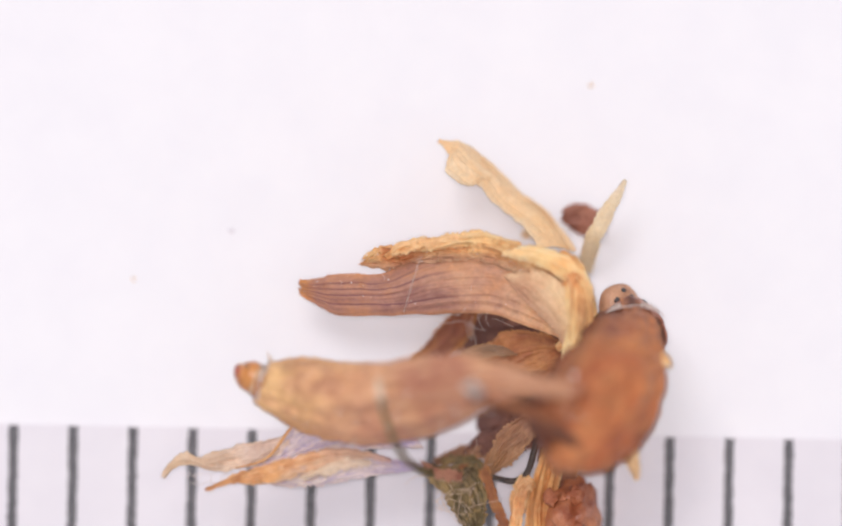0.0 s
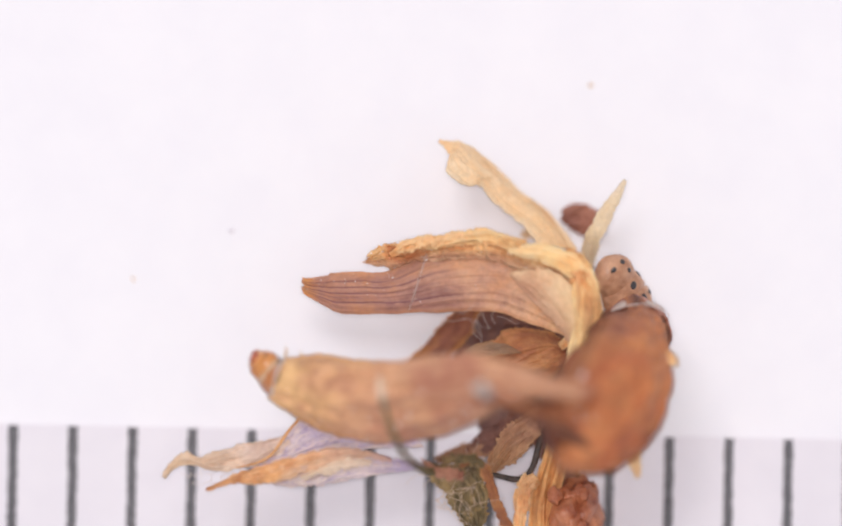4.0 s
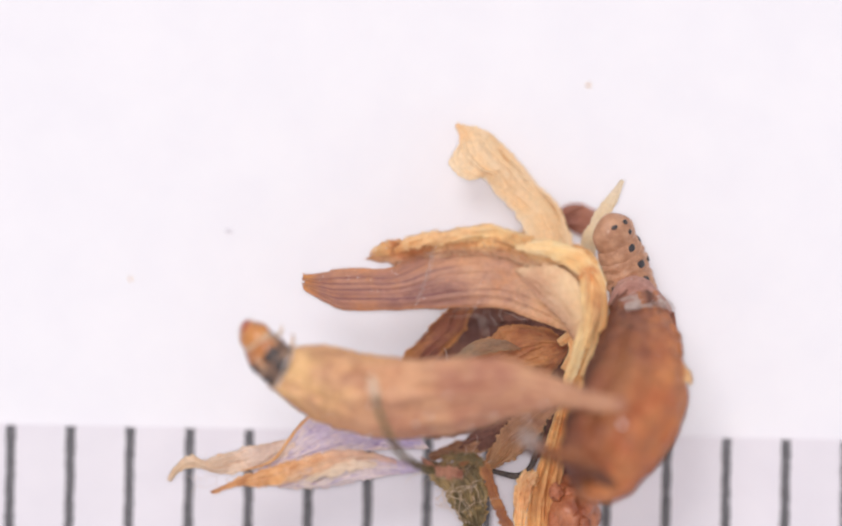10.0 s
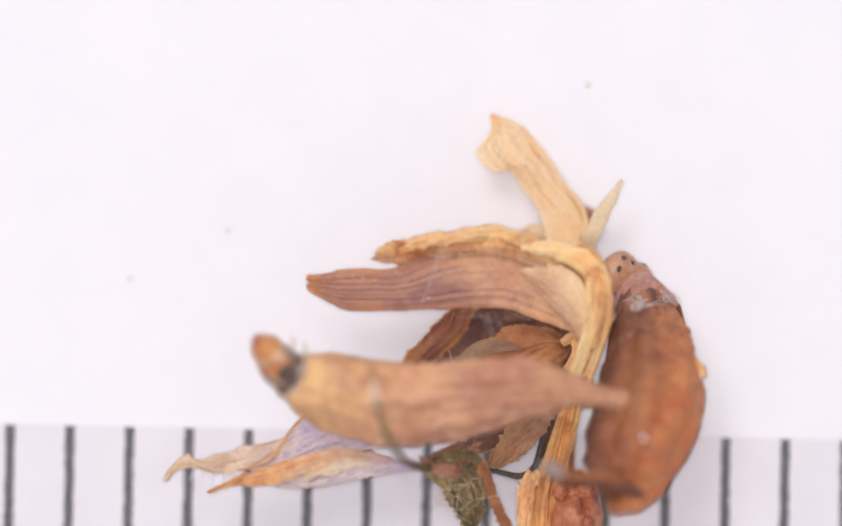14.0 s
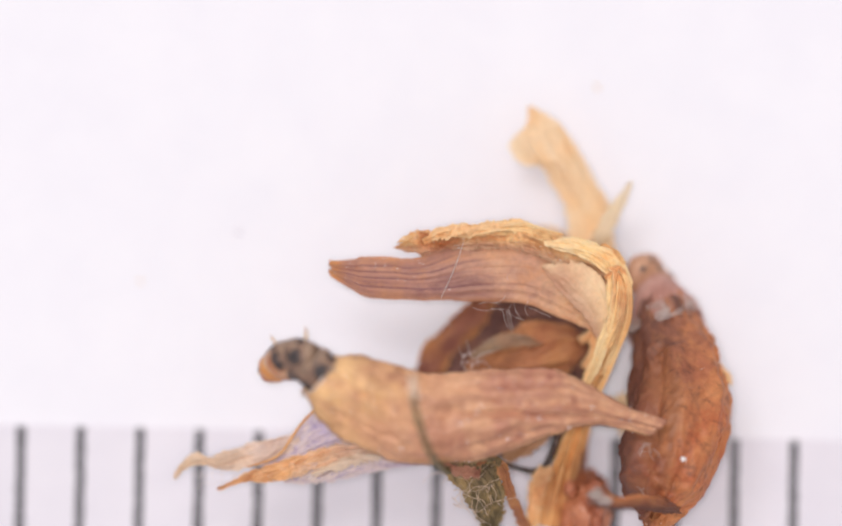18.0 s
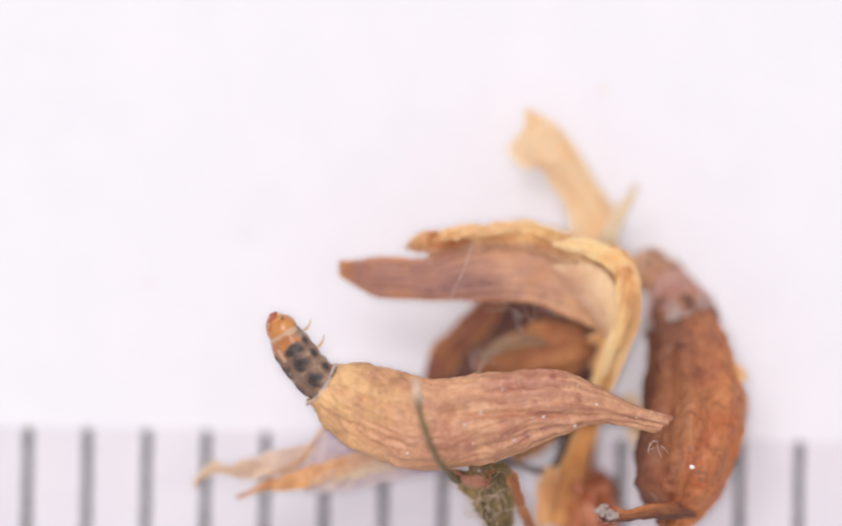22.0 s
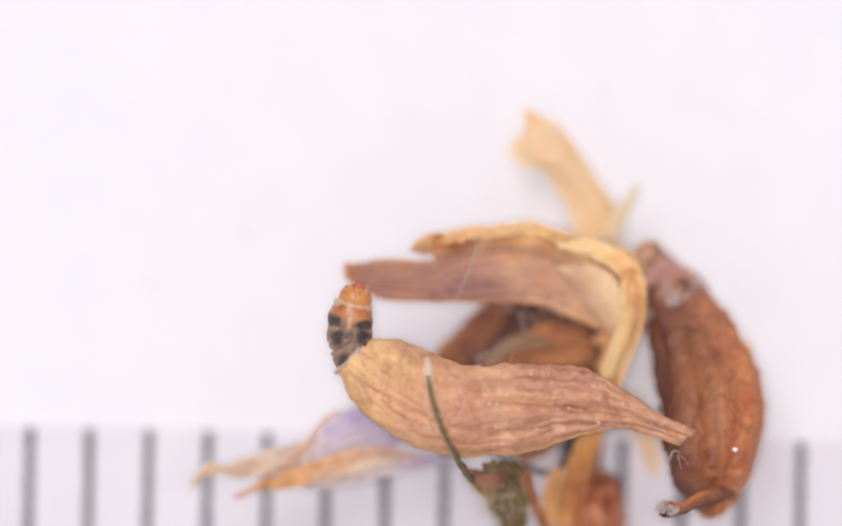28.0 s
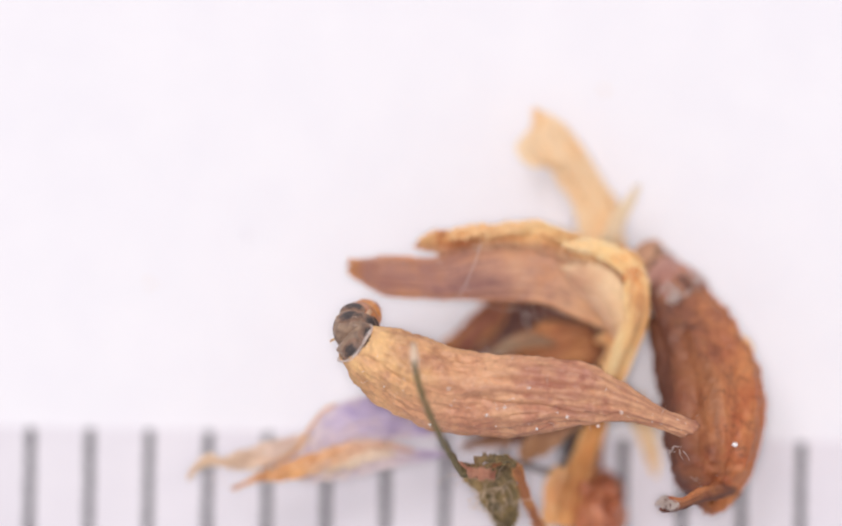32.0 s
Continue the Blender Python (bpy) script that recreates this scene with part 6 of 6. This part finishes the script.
    case_rows = [(t, bring(b, q, p, e, rise, 40 if t >= 30 else np.interp(t, (12.5, 14, 16.5, 24, 25.5), (52, 45, 20, 12, 0)))) for t, rise, p, e in (
        (0, 0.85, (-2.639, -2.004, 2.85), (2.411, -2.056, 5)), (1, 0.85, (-2.628, -1.986, 2.85), (2.403, -2.056, 5)), (2, 0.85, (-2.627, -1.968, 2.85), (2.396, -2.056, 5)), (3, 0.85, (-2.608, -1.977, 2.85), (2.424, -2.056, 5)),
        (3.5, 0.85, (-2.491, -1.968, 2.85), (2.513, -2.073, 5)), (5.5, 0.85, (-2.301, -1.852, 2.85), (2.604, -2.109, 5)), (6, 0.85, (-2.406, -1.897, 2.85), (2.634, -2.127, 5)), (6.5, 0.7, (-2.355, -1.878, 3.1), (2.763, -2.216, 5)),
        (7, 0.7, (-2.315, -1.833, 3.1), (2.794, -2.234, 5)), (9, 0.45, (-2.242, -1.734, 3.3), (2.927, -2.305, 5)), (11, 0.45, (-2.302, -1.760, 3.3), (2.966, -2.305, 5)), (12, 0.45, (-2.301, -1.760, 3.3), (2.967, -2.305, 5)),
        (12.5, 0.15, (-2.334, -1.982, 3.6), (3.163, -2.206, 5)), (13, 0.15, (-2.303, -2.027, 3.6), (3.257, -2.233, 5)), (13.5, 0.15, (-2.294, -2.045, 3.6), (3.275, -2.251, 5)), (14, 0, (-2.075, -1.888, 3.75), (3.36, -2.247, 5)),
        (14.5, 0, (-2.044, -1.839, 3.75), (3.381, -2.278, 5)), (16.5, -0.5, (-1.932, -2.092, 4.2), (3.702, -2.48, 5)), (17, -0.5, (-1.816, -1.725, 4.2), (3.782, -2.605, 5)), (17.5, -0.5, (-1.872, -1.913, 4.2), (3.753, -2.587, 5)),
        (18, -0.5, (-1.82, -1.85, 4.2), (3.795, -2.605, 5)), (18.5, -0.5, (-1.858, -1.958, 4.2), (3.775, -2.552, 5)), (19, -0.5, (-1.735, -1.707, 4.2), (3.827, -2.641, 5)), (19.5, -0.5, (-1.682, -1.868, 4.2), (3.898, -2.668, 5)),
        (20, -0.5, (-1.699, -1.841, 4.2), (3.898, -2.685, 5)), (20.5, -0.5, (-1.699, -1.868, 4.2), (3.889, -2.668, 5)), (21, -0.5, (-1.655, -1.833, 4.2), (3.916, -2.668, 5)), (21.5, -0.3, (-1.723, -2.018, 4.05), (3.904, -2.602, 5)),
        (22, -0.2, (-1.861, -1.967, 4.2), (3.796, -2.526, 5)), (22.5, -0.2, (-1.758, -1.923, 4.2), (3.908, -2.617, 5)), (23, -0.2, (-1.786, -2.057, 4.2), (3.89, -2.563, 5)), (23.5, -0.2, (-1.805, -2.048, 4.2), (3.862, -2.581, 5)),
        (24, -0.2, (-1.805, -2.03, 4.2), (3.861, -2.563, 5)), (24.5, -0.2, (-1.994, -2.281, 4.2), (3.699, -2.554, 5)), (25, -0.2, (-1.762, -2.174, 4.2), (3.913, -2.59, 5)), (25.5, 0.1, (-1.368, -1.644, 4.3), (4.235, -2.626, 5)),
        (27.5, 0.1, (-1.377, -1.501, 4.3), (4.28, -2.751, 5)), (28, 0.1, (-1.377, -1.483, 4.3), (4.29, -2.769, 5)), (29, 0.1, (-1.38, -1.464, 4.3), (4.287, -2.768, 5)), (29.5, 0.1, (-1.372, -1.446, 4.3), (4.286, -2.75, 5)),
        (30, 0.1, (-1.31, -1.194, 4.3), (4.357, -2.713, 5)), (30.5, 0.1, (-1.338, -1.212, 4.3), (4.338, -2.695, 5)), (31, 0.1, (-1.357, -1.256, 4.3), (4.337, -2.677, 5)), (31.5, 0.1, (-1.313, -1.3, 4.3), (4.371, -2.667, 5)),
        (32, 0.1, (-1.333, -1.282, 4.3), (4.37, -2.666, 5)))]
    walk(case, case_rows)

    hook_rows = [(t, swung(p, w)) for t, p, w in (
        (0, (3.632, -1.013, 2), (-0.659, -0.578, -0.222)),
        (1, (3.648, -1.006, 2), (-0.659, -0.578, -0.222)),
        (2, (3.664, -0.999, 2), (-0.659, -0.578, -0.222)),
        (3, (3.679, -0.991, 2), (-0.659, -0.578, -0.222)),
        (3.5, (3.696, -0.988, 2), (-0.654, -0.567, -0.219)),
        (6, (3.778, -0.923, 2), (-0.632, -0.513, -0.202)),
        (7, (3.801, -0.865, 2), (-0.545, -0.422, -0.241)),
        (9, (3.838, -0.82, 2), (-0.37, -0.24, -0.33)),
        (12, (3.867, -0.78, 2), (-0.35, -0.27, -0.315)),
        (12.5, (3.959, -0.743, 1.8), (-0.34, -0.344, -0.255)),
        (13, (3.961, -0.77, 1.8), (-0.33, -0.417, -0.195)),
        (13.5, (3.962, -0.77, 1.8), (-0.322, -0.4, -0.194)),
        (14, (3.958, -0.74, 1.8), (-0.246, -0.25, -0.212)),
        (14.5, (3.938, -0.736, 1.8), (-0.226, -0.222, -0.212)),
        (16.5, (4.090, -0.701, 1.35), (-0.118, -0.112, -0.202)),
        (17, (4.144, -0.773, 1.35), (-0.125, -0.117, -0.199)),
        (18, (4.153, -0.777, 1.35), (-0.138, -0.128, -0.193)),
        (18.5, (4.157, -0.779, 1.35), (-0.145, -0.134, -0.19)),
        (19, (4.162, -0.782, 1.35), (-0.152, -0.139, -0.187)),
        (20, (4.175, -0.768, 1.35), (-0.136, -0.15, -0.179)),
        (21, (4.207, -0.755, 1.35), (-0.12, -0.16, -0.17)),
        (22, (4.303, -0.699, 1.6), (-0.042, -0.225, -0.153)),
        (22.5, (4.318, -0.717, 1.6), (-0.012, -0.258, -0.134)),
        (23, (4.311, -0.696, 1.6), (0.017, -0.291, -0.115)),
        (24, (4.298, -0.654, 1.6), (0.009, -0.28, -0.108)),
        (24.5, (4.143, -0.582, 1.6), (0.004, -0.275, -0.104)),
        (25, (4.260, -0.591, 1.6), (0, -0.27, -0.1)),
        (25.5, (4.085, -0.374, 1.75), (-0.036, -0.058, 0.051)),
        (27.5, (4.115, -0.388, 1.75), (-0.007, -0.012, 0.01)),
        (28, (4.122, -0.392, 1.75), (0, 0, 0)),
        (29, (4.122, -0.397, 1.75), (-0.01, -0.01, 0.01)),
        (30, (4.115, -0.4, 1.75), (-0.02, -0.02, 0.012)),
        (31, (4.117, -0.38, 1.75), (-0.02, -0.02, 0.012)),
        (32, (4.12, -0.355, 1.75), (-0.02, -0.02, 0.012)))]
    walk(hook, hook_rows)

    mouth = Vector((0, 0, 0))
    inward = Vector((0.80, -0.60, 0)).normalized()
    crawl(larva_a, rings_a, case_rows, [
        (0, (-3.032, -1.735, 2.85), -50), (1, (-3.013, -1.664, 2.85), -50), (2, (-3.003, -1.592, 2.85), -50), (3, (-2.975, -1.592, 2.85), -50), (3.5, (-2.849, -1.583, 2.85), -50), (5.5, (-2.641, -1.154, 2.95), -40),
        (6, (-2.942, -1.511, 2.95), -55), (6.5, (-2.934, -1.635, 3.4), -55), (7, (-2.77, -1.153, 3.3), -45), (7.5, (-2.452, -1.054, 3.3), -40), (8, (-2.644, -1.17, 3.3), -45), (8.5, (-2.568, -1.17, 3.3), -35),
        (9, (-2.448, -1.099, 3.3), -30), (9.5, (-2.763, -1.252, 2.8), -40), (10, (-2.84, -1.001, 3.3), -40), (10.5, (-2.464, -0.867, 3.3), -30), (11, (-2.873, -1.072, 3.4), -50), (11.5, (-2.855, -1.134, 3.4), -50),
        (12, (-2.863, -1.072, 3.4), -50), (12.5, (-2.939, -1.481, 3.85), -50), (13, (-2.898, -1.516, 3.95), -50), (13.5, (-2.889, -1.543, 3.95), -50), (14, (-2.635, -1.235, 4.05), -50), (14.5, (-2.507, -1.071, 3.95), -45),
        (16.5, (-2.643, -1.89, 3.8), -40, 0.35), (17, (-2.358, -1.515, 3.85), -30, 0.3), (17.5, (-2.405, -1.855, 3.8), -30, 0.4), (18, (-2.691, -1.835, 3.6), -40, 0.5), (18.5, (-2.647, -1.378, 3.8), -45), (19, (-2.477, -1.528, 4.3), -50),
        (19.5, (-1.779, -1.099, 4.5), -20), (20, (-1.708, -0.84, 4.2), -15), (20.5, (-2.134, -1.517, 4.8), -40), (21, (-2.457, -1.009, 4.6), -45), (21.5, (-2.38, -1.762, 5.1), -50), (22, (-2.658, -0.811, 4.25), -50),
        (22.5, (-2.78, -1.232, 4.25), -50, 0.3), (23, (-2.943, -2.004, 4.1), -70, 0.35), (23.5, (-2.773, -1.008, 4.15), -50), (24, (-2.145, -1.079, 4.45), -35), (24.5, (-2.809, -1.232, 4.35), -50, 0.25), (25, (-1.421, -1.187, 4.25), -20),
        (25.5, (-1.018, -0.443, 4.35), 5), (27.5, (-1.269, -0.282, 4.45), 0), (28, (-1.251, -0.282, 4.45), 0), (29, (-1.254, -0.272, 4.45), 0), (30, (-1.257, -0.334, 4.15), 0), (31, (-1.233, -0.432, 3.95), 0), (31.5, (-1.073, -0.674, 3.35), 5), (32, (-1.056, -0.709, 3.3), 5)],
        mouth, inward)

    # the spotted larva leaves its case by the narrow upper end
    mouth = Vector((3.71, -0.104, 2.05)) - Vector(HOOK_RING)
    inward = (Vector((4.067, -0.617, 2.4)) - Vector((3.71, -0.104, 2.05))).normalized()
    crawl(larva_b, rings_b, hook_rows, [
        (0, (3.14, -0.56, 1.7), 20), (2, (3.14, -0.56, 1.7), 20), (3, (3.10, -0.42, 1.75), 20), (3.5, (3.107, -0.108, 1.9), 20), (5.5, (3.046, 0.126, 1.9), 20), (6, (3.031, 0.359, 1.9), 20), (7, (3.022, 0.448, 1.9), 20),
        (8, (3.067, 0.663, 1.9), 20), (9, (3.147, 0.789, 1.9), 20), (10, (3.185, 0.699, 1.9), 20), (11, (3.096, 0.377, 1.9), 20), (12, (3.026, 0.2, 1.9), 20), (13, (3.284, 0.05, 1.7), 20), (14, (3.22, -0.06, 1.7), 20),
        (14.5, (3.2, -0.04, 1.7), 20), (16.5, (3.369, 0.171, 1.2), 20), (17, (3.486, 0.027, 1.2), 20), (19, (3.513, -0.009, 1.2), 20), (22, (3.453, 0.077, 1.4), 20), (25, (3.409, 0.131, 1.4), 20), (28, (3.477, 0.185, 1.9), 20), (32, (3.486, 0.189, 1.9), 20)],
        mouth, inward)


motions()
